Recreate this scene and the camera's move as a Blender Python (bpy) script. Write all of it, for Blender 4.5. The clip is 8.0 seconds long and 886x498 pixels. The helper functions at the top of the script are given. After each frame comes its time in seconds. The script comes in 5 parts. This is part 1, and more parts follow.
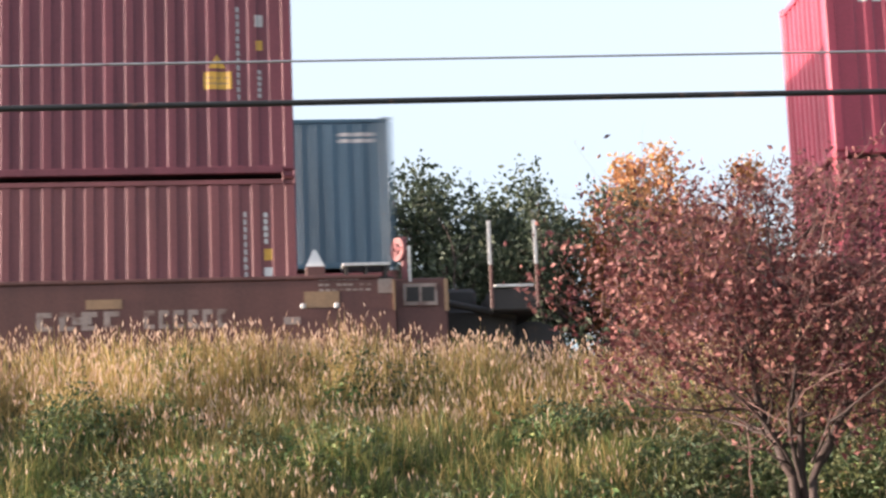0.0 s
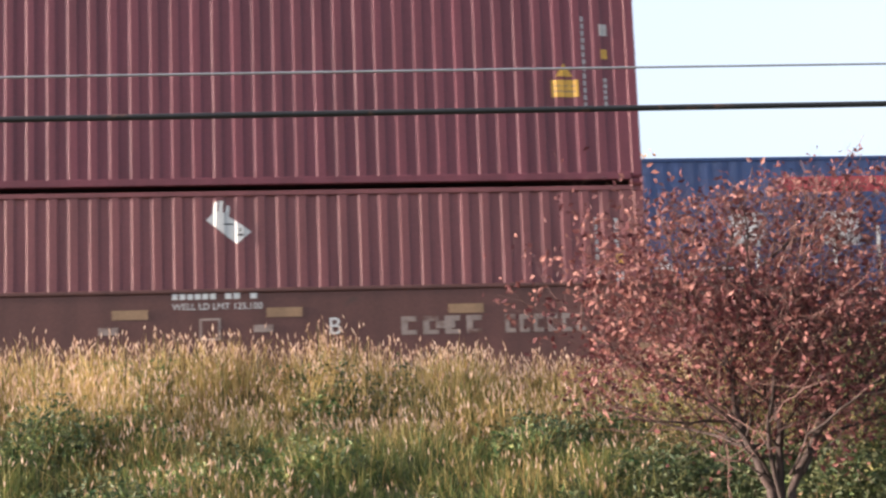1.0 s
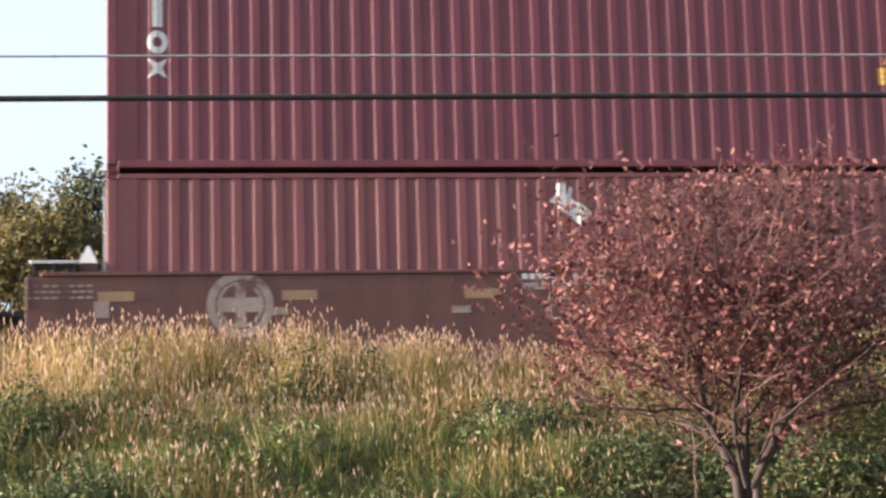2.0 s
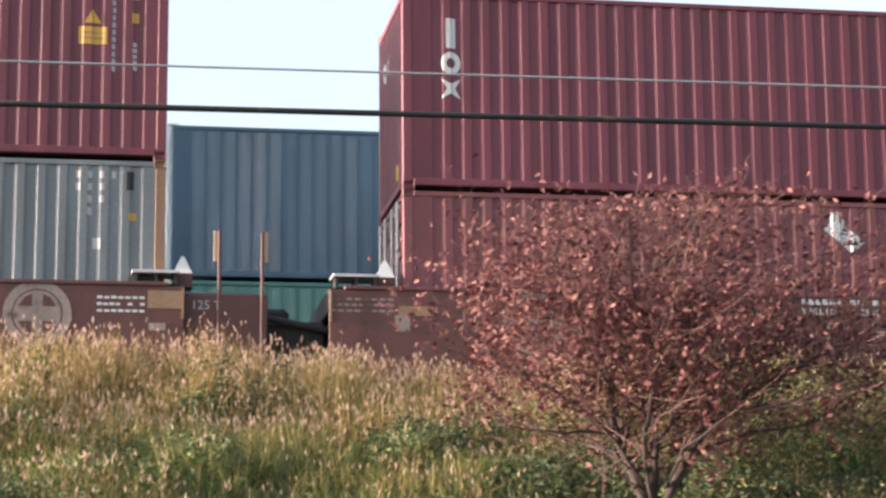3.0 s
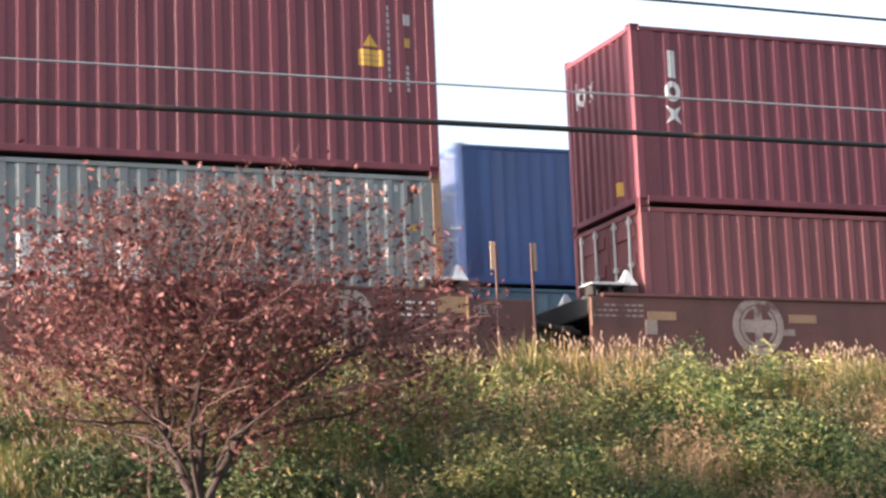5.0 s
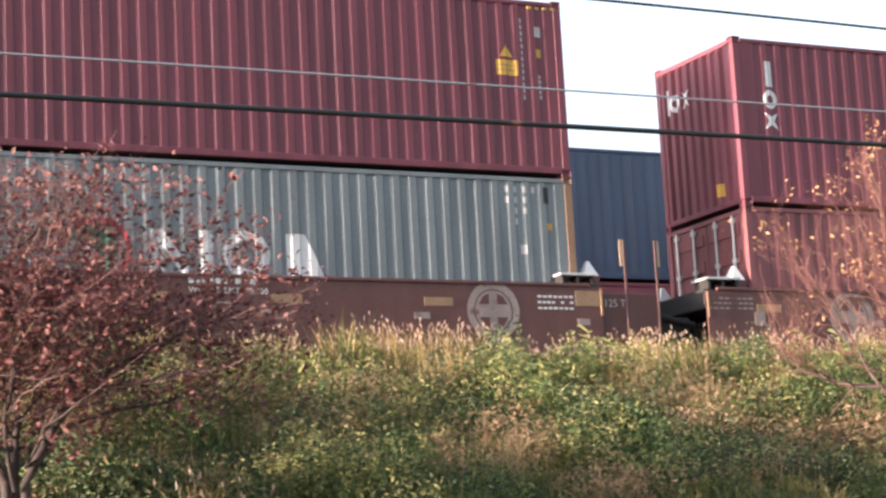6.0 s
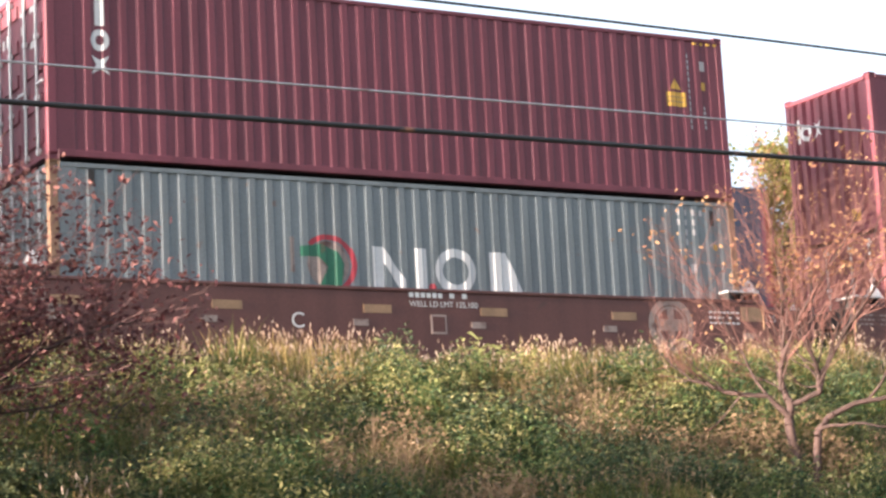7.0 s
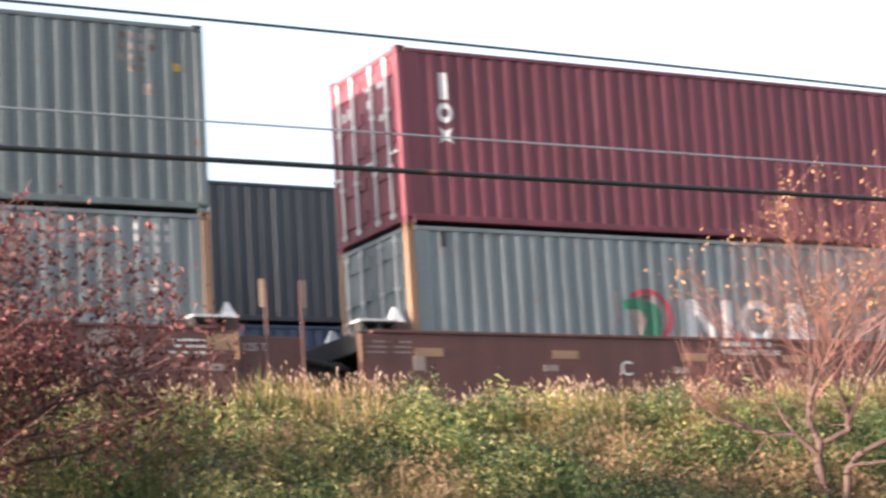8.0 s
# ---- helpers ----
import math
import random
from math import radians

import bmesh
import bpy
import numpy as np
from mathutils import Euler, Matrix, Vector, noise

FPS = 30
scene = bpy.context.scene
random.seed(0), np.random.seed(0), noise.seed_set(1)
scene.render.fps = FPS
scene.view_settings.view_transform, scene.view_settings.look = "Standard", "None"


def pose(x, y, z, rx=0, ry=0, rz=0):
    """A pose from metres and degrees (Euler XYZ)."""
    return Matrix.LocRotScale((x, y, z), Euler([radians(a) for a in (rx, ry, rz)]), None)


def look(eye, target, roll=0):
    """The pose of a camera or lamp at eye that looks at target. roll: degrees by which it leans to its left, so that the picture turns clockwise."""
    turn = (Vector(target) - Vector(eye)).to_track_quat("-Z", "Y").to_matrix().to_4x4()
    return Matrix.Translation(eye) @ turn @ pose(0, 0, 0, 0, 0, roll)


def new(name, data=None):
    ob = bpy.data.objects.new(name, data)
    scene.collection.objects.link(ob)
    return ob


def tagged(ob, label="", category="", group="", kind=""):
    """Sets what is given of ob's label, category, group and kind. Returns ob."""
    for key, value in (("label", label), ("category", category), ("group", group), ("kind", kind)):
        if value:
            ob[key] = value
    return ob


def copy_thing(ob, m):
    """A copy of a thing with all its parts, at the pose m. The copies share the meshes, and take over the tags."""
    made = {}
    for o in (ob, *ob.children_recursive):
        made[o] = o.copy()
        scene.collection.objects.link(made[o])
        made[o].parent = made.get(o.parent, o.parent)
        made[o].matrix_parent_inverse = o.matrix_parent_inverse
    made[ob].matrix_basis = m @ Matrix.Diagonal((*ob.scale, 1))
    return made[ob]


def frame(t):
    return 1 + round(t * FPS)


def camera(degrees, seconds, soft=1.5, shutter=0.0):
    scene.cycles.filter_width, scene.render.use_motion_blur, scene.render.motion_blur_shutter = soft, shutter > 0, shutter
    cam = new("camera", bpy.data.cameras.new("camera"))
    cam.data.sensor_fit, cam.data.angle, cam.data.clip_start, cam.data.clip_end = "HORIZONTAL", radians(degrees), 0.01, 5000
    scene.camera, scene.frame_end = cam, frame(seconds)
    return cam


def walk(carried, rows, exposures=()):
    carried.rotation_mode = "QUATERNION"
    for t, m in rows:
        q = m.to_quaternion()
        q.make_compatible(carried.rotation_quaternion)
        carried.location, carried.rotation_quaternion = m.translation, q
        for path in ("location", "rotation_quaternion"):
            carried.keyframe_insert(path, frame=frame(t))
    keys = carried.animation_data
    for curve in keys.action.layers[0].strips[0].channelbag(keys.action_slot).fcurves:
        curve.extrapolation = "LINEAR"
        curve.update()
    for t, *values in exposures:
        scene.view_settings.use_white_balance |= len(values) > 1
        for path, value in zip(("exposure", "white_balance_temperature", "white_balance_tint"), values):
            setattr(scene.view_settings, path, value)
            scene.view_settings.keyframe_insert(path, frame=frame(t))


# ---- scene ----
# ---------- camera ----------
EYE = (0.0, 0.0, 1.7)
cam = camera(23.5, 8.0, soft=2.5, shutter=0.22)
# seconds, turn to the right, tilt up, lean (degrees)
HELD = [(0.0, 5.812, 10.937, -2.23),
        (0.5, 6.102, 11.331, -2.501),
        (1.0, 6.394, 11.236, -2.291),
        (1.5, 7.045, 11.031, -2.189),
        (2.0, 7.227, 10.816, -1.742),
        (2.2, 7.05, 10.558, -1.727),
        (3.3, 11.939, 11.764, -0.258),
        (3.5, 14.301, 11.937, -0.699),
        (4.0, 17.067, 11.203, -0.956),
        (4.2, 17.546, 11.405, -1.67),
        (5.3, 22.996, 10.542, -2.293),
        (5.5, 23.442, 10.629, -2.524),
        (6.0, 26.776, 10.085, -3.159),
        (6.5, 28.308, 10.26, -3.297),
        (7.0, 29.752, 10.096, -3.06),
        (7.3, 31.578, 10.896, -2.488),
        (7.5, 32.272, 10.979, -2.874),
        (8.0, 29.12, 11.273, -3.65)]


def held(turn, tilt, lean):
    return Matrix.Translation(EYE) @ pose(0, 0, 0, 0, 0, -turn) @ pose(0, 0, 0, 90 + tilt) @ pose(0, 0, 0, 0, 0, lean)


walk(cam, [(t, held(a, b, c)) for t, a, b, c in HELD], exposures=[(0.0, 2.46, 6000, 12), (4.0, 2.52, 6000, 12), (6.0, 2.58, 5950, 12), (8.0, 2.58, 5950, 12)])

# ---------- world and sun ----------
SUN_EL, SUN_AZ = 7.0, 268.3
world = bpy.data.worlds.new("sky")
world.use_nodes = True
scene.world = world
wn = world.node_tree
sky = wn.nodes.new("ShaderNodeTexSky")
sky.sky_type, sky.sun_disc = "NISHITA", False
sky.sun_elevation, sky.sun_rotation = radians(SUN_EL), radians(SUN_AZ)
sky.air_density, sky.dust_density, sky.ozone_density = 0.9, 6.0, 1.2
wn.nodes["Background"].inputs["Strength"].default_value = 0.15
haze = wn.nodes.new("ShaderNodeHueSaturation")
haze.inputs["Saturation"].default_value = 0.42
wn.links.new(sky.outputs[0], haze.inputs["Color"])
wn.links.new(haze.outputs[0], wn.nodes["Background"].inputs["Color"])
sun = new("sun", bpy.data.lights.new("sun", "SUN"))
sun.data.energy, sun.data.angle, sun.data.color = 3.1, radians(0.6), (1.0, 0.76, 0.55)
to_sun = Vector((math.sin(radians(SUN_AZ)) * math.cos(radians(SUN_EL)), math.cos(radians(SUN_AZ)) * math.cos(radians(SUN_EL)), math.sin(radians(SUN_EL))))
sun.matrix_world = look(to_sun * 50, (0, 0, 0))

# ---------- plan ----------
LONG, WIDE = 12.192, 2.438
FACE = 28.572
TRACK = FACE + WIDE / 2
RAIL = 5.355
FLOOR = RAIL + 0.36
FAR_FACE = 38.2
FAR_TRACK = FAR_FACE + WIDE / 2
FAR_SPEED = 25.8


# ---------- materials ----------
def nodes_of(name):
    m = bpy.data.materials.new(name)
    m.use_nodes = True
    return m, m.node_tree.nodes, m.node_tree.links, m.node_tree.nodes["Principled BSDF"]


def coat(name, colour, rough=0.55, wear=(0.16, 0.07, 0.04), worn=0.25, grain=0.12, streak=True, metal=0.0, bump=0.15, scale=1.0):
    """A painted or plain surface: fine grain, broad fading, downward streaks and worn spots."""
    m, n, l, b = nodes_of(name)
    geo = n.new("ShaderNodeTexCoord")
    rnd = n.new("ShaderNodeObjectInfo")
    mapping = n.new("ShaderNodeMapping")
    mapping.inputs["Scale"].default_value = (2.2 * scale, 2.2 * scale, (0.25 if streak else 2.2) * scale)
    l.new(geo.outputs["Object"], mapping.inputs["Vector"])
    broad, fine, spots = (n.new("ShaderNodeTexNoise") for _ in range(3))
    broad.inputs["Scale"].default_value, broad.inputs["Detail"].default_value = 1.3, 5
    fine.inputs["Scale"].default_value, fine.inputs["Detail"].default_value = 28 * scale, 4
    spots.inputs["Scale"].default_value, spots.inputs["Detail"].default_value = 3.5 * scale, 8
    l.new(mapping.outputs[0], broad.inputs["Vector"])
    l.new(geo.outputs["Object"], fine.inputs["Vector"])
    l.new(geo.outputs["Object"], spots.inputs["Vector"])
    ramp = n.new("ShaderNodeMapRange")
    ramp.inputs["From Min"].default_value, ramp.inputs["From Max"].default_value = 0.3, 0.7
    ramp.inputs["To Min"].default_value, ramp.inputs["To Max"].default_value = 1 - grain * 1.6, 1 + grain * 1.6
    l.new(broad.outputs["Fac"], ramp.inputs["Value"])
    ramp2 = n.new("ShaderNodeMapRange")
    ramp2.inputs["From Min"].default_value, ramp2.inputs["From Max"].default_value = 0.3, 0.7
    ramp2.inputs["To Min"].default_value, ramp2.inputs["To Max"].default_value = 1 - grain, 1 + grain
    l.new(fine.outputs["Fac"], ramp2.inputs["Value"])
    mul = n.new("ShaderNodeMath")
    mul.operation = "MULTIPLY"
    l.new(ramp.outputs[0], mul.inputs[0])
    l.new(ramp2.outputs[0], mul.inputs[1])
    shade = n.new("ShaderNodeVectorMath")
    shade.operation = "SCALE"
    shade.inputs[0].default_value = colour
    l.new(mul.outputs[0], shade.inputs["Scale"])
    worn_at = n.new("ShaderNodeMapRange")
    worn_at.inputs["From Min"].default_value, worn_at.inputs["From Max"].default_value = 0.78 - worn * 0.5, 0.86 - worn * 0.4
    l.new(spots.outputs["Fac"], worn_at.inputs["Value"])
    mix = n.new("ShaderNodeMix")
    mix.data_type = "RGBA"
    mix.inputs["B"].default_value = (*wear, 1)
    l.new(worn_at.outputs[0], mix.inputs["Factor"])
    l.new(shade.outputs[0], mix.inputs["A"])
    l.new(mix.outputs["Result"], b.inputs["Base Color"])
    b.inputs["Roughness"].default_value, b.inputs["Metallic"].default_value = rough, metal
    b.inputs["Specular IOR Level"].default_value = 0.5
    if bump:
        bp = n.new("ShaderNodeBump")
        bp.inputs["Strength"].default_value, bp.inputs["Distance"].default_value = bump, 0.01
        l.new(spots.outputs["Fac"], bp.inputs["Height"])
        l.new(bp.outputs[0], b.inputs["Normal"])
    return m


def foliage(name, colours, rough=0.6, clear=0.35, patch=0.6):
    """Leaves and blades: a colour for each island, shifted in broad patches, with some light let through."""
    m, n, l, b = nodes_of(name)
    geo = n.new("ShaderNodeNewGeometry")
    noise_ = n.new("ShaderNodeTexNoise")
    noise_.inputs["Scale"].default_value, noise_.inputs["Detail"].default_value = patch, 3
    l.new(geo.outputs["Position"], noise_.inputs["Vector"])
    add = n.new("ShaderNodeMath")
    add.operation = "MULTIPLY_ADD"
    add.inputs[1].default_value, add.inputs[2].default_value = 0.65, -0.1
    l.new(geo.outputs["Random Per Island"], add.inputs[0])
    add2 = n.new("ShaderNodeMath")
    add2.operation = "MULTIPLY_ADD"
    add2.inputs[1].default_value = 0.8
    l.new(noise_.outputs["Fac"], add2.inputs[0])
    l.new(add.outputs[0], add2.inputs[2])
    ramp = n.new("ShaderNodeValToRGB")
    while len(ramp.color_ramp.elements) < len(colours):
        ramp.color_ramp.elements.new(0.5)
    for i, c in enumerate(colours):
        e = ramp.color_ramp.elements[i]
        e.position, e.color = 0.12 + 0.76 * i / (len(colours) - 1), (*c, 1)
    l.new(add2.outputs[0], ramp.inputs[0])
    l.new(ramp.outputs[0], b.inputs["Base Color"])
    b.inputs["Roughness"].default_value = rough
    b.inputs["Specular IOR Level"].default_value = 0.3
    tr = n.new("ShaderNodeBsdfTranslucent")
    l.new(ramp.outputs[0], tr.inputs["Color"])
    mix = n.new("ShaderNodeMixShader")
    mix.inputs[0].default_value = clear
    l.new(b.outputs[0], mix.inputs[1])
    l.new(tr.outputs[0], mix.inputs[2])
    l.new(mix.outputs[0], n["Material Output"].inputs["Surface"])
    return m


RED = coat("oxide_red_paint", (0.134, 0.032, 0.047), 0.58, worn=0.1)
RED_B = coat("faded_red_paint", (0.155, 0.05, 0.056), 0.6, worn=0.12)
PINK = coat("bright_red_paint", (0.27, 0.036, 0.065), 0.5, worn=0.1)
GREY = coat("grey_green_paint", (0.148, 0.17, 0.18), 0.55, worn=0.2)
GREY_D = coat("dull_grey_paint", (0.115, 0.135, 0.14), 0.55, worn=0.22)
CHAR = coat("charcoal_paint", (0.03, 0.034, 0.042), 0.45, worn=0.1)
NAVY = coat("navy_paint", (0.028, 0.045, 0.085), 0.45, worn=0.1)
BLUE = coat("blue_paint", (0.022, 0.05, 0.15), 0.45, worn=0.1)
STEEL = coat("steel_blue_paint", (0.04, 0.085, 0.13), 0.45, worn=0.1)
TEAL = coat("teal_paint", (0.05, 0.16, 0.15), 0.5, worn=0.12)
BROWN = coat("red_brown_paint", (0.14, 0.045, 0.04), 0.5, worn=0.1)
CAR = coat("car_brown_paint", (0.09, 0.036, 0.031), 0.6, wear=(0.05, 0.03, 0.025), worn=0.2, scale=0.8)
DARK = coat("grimy_black_steel", (0.022, 0.02, 0.02), 0.75, wear=(0.06, 0.035, 0.025), worn=0.3)
WHITE = coat("white_lettering", (0.55, 0.55, 0.55), 0.5, wear=(0.3, 0.22, 0.2), worn=0.2, grain=0.06, bump=0)
DULL = coat("weathered_lettering", (0.24, 0.19, 0.17), 0.6, wear=(0.1, 0.045, 0.035), worn=0.5, grain=0.15, bump=0)
PALE = coat("pale_tan_plate", (0.36, 0.26, 0.17), 0.55, wear=(0.2, 0.12, 0.08), worn=0.2, bump=0)
MARK = coat("grey_white_marks", (0.4, 0.38, 0.38), 0.5, wear=(0.2, 0.1, 0.1), worn=0.25, grain=0.08, bump=0)
YELLOW = coat("yellow_plate", (0.5, 0.29, 0.04), 0.5, wear=(0.3, 0.15, 0.03), worn=0.15, bump=0)
TAN = coat("tan_reflector", (0.24, 0.15, 0.085), 0.5, wear=(0.2, 0.1, 0.05), worn=0.2, bump=0)
RUSTY = coat("orange_rust", (0.2, 0.12, 0.075), 0.75, wear=(0.2, 0.2, 0.19), worn=0.3)
LOGO_RED = coat("logo_red", (0.32, 0.028, 0.042), 0.5, bump=0)
LOGO_GREEN = coat("logo_green", (0.02, 0.12, 0.065), 0.5, bump=0)
ZINC = coat("galvanised_steel", (0.5, 0.5, 0.5), 0.45, wear=(0.25, 0.2, 0.18), worn=0.2, metal=0.3)
RAILS = coat("rail_steel", (0.2, 0.17, 0.15), 0.4, wear=(0.12, 0.06, 0.03), worn=0.4, metal=0.6)
TIES = coat("timber_tie", (0.09, 0.07, 0.055), 0.9, worn=0.2)
CABLE = coat("black_cable", (0.012, 0.012, 0.014), 0.6, grain=0.05, bump=0)
WIRE = coat("aluminium_wire", (0.42, 0.42, 0.44), 0.4, grain=0.05, metal=0.6, bump=0)
BARK = coat("grey_brown_bark", (0.042, 0.028, 0.026), 0.9, wear=(0.07, 0.052, 0.047), worn=0.3, grain=0.3, scale=4)
# reddish twigs, lighter than the bark with sunlight put into the colour
TWIG = coat("reddish_twig", (0.17, 0.075, 0.06), 0.8, wear=(0.09, 0.05, 0.04), worn=0.3, grain=0.25, scale=4)
TWIG_DARK = coat("dull_red_twig", (0.1, 0.05, 0.045), 0.8, wear=(0.06, 0.04, 0.035), worn=0.3, grain=0.25, scale=4)
BARK_PALE = coat("pale_bark", (0.075, 0.044, 0.037), 0.85, wear=(0.05, 0.033, 0.029), worn=0.3, grain=0.3, scale=4)


# ---------- builders ----------
def mesh_of(name, bm, material):
    me = bpy.data.meshes.new(name)
    bm.to_mesh(me)
    bm.free()
    me.materials.append(material)
    return me


def child(name, me, parent, m=None, label=""):
    ob = new(name, me)
    ob.parent = parent
    if m is not None:
        ob.matrix_basis = m
    return tagged(ob, label)


def part(name, bm, material, parent, label="", m=None):
    return child(name, mesh_of(name, bm, material), parent, m, label)


def block(bm, x0, x1, y0, y1, z0, z1, bevel=0.0):
    res = bmesh.ops.create_cube(bm, size=1.0)
    vs = res["verts"]
    for v in vs:
        v.co = ((x0 + x1) / 2 + v.co.x * (x1 - x0), (y0 + y1) / 2 + v.co.y * (y1 - y0), (z0 + z1) / 2 + v.co.z * (z1 - z0))
    if bevel:
        es = list({e for v in vs for e in v.link_edges})
        bmesh.ops.bevel(bm, geom=es, offset=bevel, segments=1, affect="EDGES")
    return bm


def slab(*a, bevel=0.0):
    return block(bmesh.new(), *a, bevel=bevel)


def tube(bm, a, b, ra, rb=None, sides=8, caps=True):
    a, b = Vector(a), Vector(b)
    rb = ra if rb is None else rb
    q = (b - a).to_track_quat("Z", "Y")
    rings = []
    for p, r in ((a, ra), (b, rb)):
        rings.append([bm.verts.new(p + q @ Vector((r * math.cos(2 * math.pi * k / sides), r * math.sin(2 * math.pi * k / sides), 0))) for k in range(sides)])
    for k in range(sides):
        bm.faces.new((rings[0][k], rings[0][(k + 1) % sides], rings[1][(k + 1) % sides], rings[1][k]))
    if caps:
        bm.faces.new(rings[0][::-1])
        bm.faces.new(rings[1])
    return bm


def ring_plate(r0, r1, y, depth, sides=40, squash=1.0):
    """A flat ring in the x-z plane; r0 = 0 gives a disc."""
    bm = bmesh.new()
    loops = []
    for yy in (y, y + depth):
        for r in ((r0, r1) if r0 else (r1,)):
            loops.append([bm.verts.new((r * squash * math.cos(2 * math.pi * k / sides), yy, r * math.sin(2 * math.pi * k / sides))) for k in range(sides)])
    for k in range(sides):
        j = (k + 1) % sides
        if r0:
            i0, o0, i1, o1 = loops
            bm.faces.new((i0[k], i0[j], o0[j], o0[k]))
            bm.faces.new((o0[k], o0[j], o1[j], o1[k]))
            bm.faces.new((i0[k], i1[k], i1[j], i0[j]))
        else:
            bm.faces.new((loops[0][k], loops[0][j], loops[1][j], loops[1][k]))
    if not r0:
        bm.faces.new(loops[0])
    return bm


def sheet(name, xs, ys, zfun, material):
    bm = bmesh.new()
    grid = [[bm.verts.new((x, y, zfun(x, y))) for x in xs] for y in ys]
    for j in range(len(ys) - 1):
        for i in range(len(xs) - 1):
            bm.faces.new((grid[j][i], grid[j][i + 1], grid[j + 1][i + 1], grid[j + 1][i]))
    for f in bm.faces:
        f.smooth = True
    return new(name, mesh_of(name, bm, material))


# ---------- containers ----------
PITCH, DEEP = 0.282, 0.023


def ribs(a, b, margin=0.16, pitch=PITCH, deep=DEEP, seed=0):
    """Break points of a ribbed panel between a and b: place along it and depth, no two ribs pressed quite alike."""
    count = int((b - a - 2 * margin) / pitch)
    start = (a + b - count * pitch) / 2
    k_ = pitch / PITCH
    pts = [(a, 0.0)]
    rnd = random.Random(seed)
    for k in range(count):
        x, d = start + k * pitch, deep * rnd.uniform(0.72, 1.12)
        in_, out = rnd.uniform(-0.012, 0.007), rnd.uniform(-0.008, 0.01)
        pts += [(x, 0.0), (x + (0.106 + in_) * k_, 0.0), (x + 0.139 * k_, d), (x + (0.245 + out) * k_, d)]
    return pts + [(start + count * pitch, 0.0), (b, 0.0)]


def depth_at(x, pts):
    return float(np.interp(x, [p[0] for p in pts], [p[1] for p in pts]))


def ribbed(pts, z0, z1, y, inward, along_y=False, thick=0.006):
    bm = bmesh.new()
    rows = []
    for extra in (0.0, thick):
        for z in (z0, z1):
            row = []
            for x, d in pts:
                off = y + inward * (d + extra)
                row.append(bm.verts.new((off, x, z) if along_y else (x, off, z)))
            rows.append(row)
    for k in range(len(pts) - 1):
        for lo, hi in ((rows[0], rows[1]), (rows[2], rows[3])):
            bm.faces.new((lo[k], lo[k + 1], hi[k + 1], hi[k]))
    bmesh.ops.recalc_face_normals(bm, faces=bm.faces[:])
    return bm


TINY = ("notice_bars", "stencil_bars", "plate_lines", "decal_lines", "serial_marks")


def marks(name, shapes, material, parent, pts=None, y=0.0, label="", along_y=False):
    """Flat painted shapes (lists of (along, up)), laid over the ribs of the panel they are painted on."""
    bm = bmesh.new()
    for s in shapes:
        bm.faces.new([bm.verts.new((a, 0, c)) for a, c in s])
    bmesh.ops.remove_doubles(bm, verts=bm.verts[:], dist=1e-5)
    if pts:
        for x, _ in pts:
            bmesh.ops.bisect_plane(bm, geom=bm.verts[:] + bm.edges[:] + bm.faces[:], plane_co=(x, 0, 0), plane_no=(1, 0, 0), dist=1e-4)
    for v in bm.verts:
        off = y + (depth_at(v.co.x, pts) if pts else 0.0)
        v.co = (off, v.co.x, v.co.z) if along_y else (v.co.x, off, v.co.z)
    bmesh.ops.recalc_face_normals(bm, faces=bm.faces[:])
    ob = part(name, bm, material, parent, label)
    return tagged(ob, label, kind="stuff") if name in TINY else ob


def each(name, shapes, *rest, **more):
    """The same, one part for each shape."""
    for s in shapes:
        marks(name, [s], *rest, **more)


def rect(x0, x1, z0, z1):
    return [(x0, z0), (x1, z0), (x1, z1), (x0, z1)]


def hoop(x, z, r0, r1, squash=1.0, n=28, a0=0.0, a1=2 * math.pi):
    out = []
    for k in range(n):
        a, b = a0 + (a1 - a0) * k / n, a0 + (a1 - a0) * (k + 1) / n
        out.append([(x + r0 * squash * math.cos(a), z + r0 * math.sin(a)), (x + r1 * squash * math.cos(a), z + r1 * math.sin(a)),
                    (x + r1 * squash * math.cos(b), z + r1 * math.sin(b)), (x + r0 * squash * math.cos(b), z + r0 * math.sin(b))])
    return out


def bars(x, z0, z1, width, n, rnd, fill=0.72):
    """A column of short painted bars that stands for a line of small characters."""
    step = (z1 - z0) / n
    return [rect(x - width / 2 * rnd.uniform(0.7, 1), x + width / 2 * rnd.uniform(0.7, 1), z0 + k * step, z0 + (k + fill) * step) for k in range(n)]


def lines(x0, x1, z, height, n, rnd, fill=0.75):
    step = (x1 - x0) / n
    return [rect(x0 + k * step, x0 + (k + fill) * step, z, z + height * rnd.uniform(0.8, 1)) for k in range(n) if rnd.random() > 0.12]


MESHES = {}


def cached(key, make, material):
    if key not in MESHES:
        MESHES[key] = mesh_of(key[0], make(), material)
    return MESHES[key]


def lock_rods(parent, x, h, key):
    for k, y in enumerate((-0.86, -0.34, 0.34, 0.86)):
        bm = bmesh.new()
        tube(bm, (x - 0.055, y, 0.12), (x - 0.055, y, h - 0.12), 0.022, sides=8)
        for z in (0.18, h * 0.34, h * 0.66, h - 0.2):
            block(bm, x - 0.075, x - 0.02, y - 0.05, y + 0.05, z - 0.035, z + 0.035)
        block(bm, x - 0.085, x - 0.055, y - 0.02, y + 0.3 * (1 if k % 2 else -1), h * 0.40, h * 0.40 + 0.035)
        part("lock_rod", bm, ZINC, parent, "galvanised door locking rod")


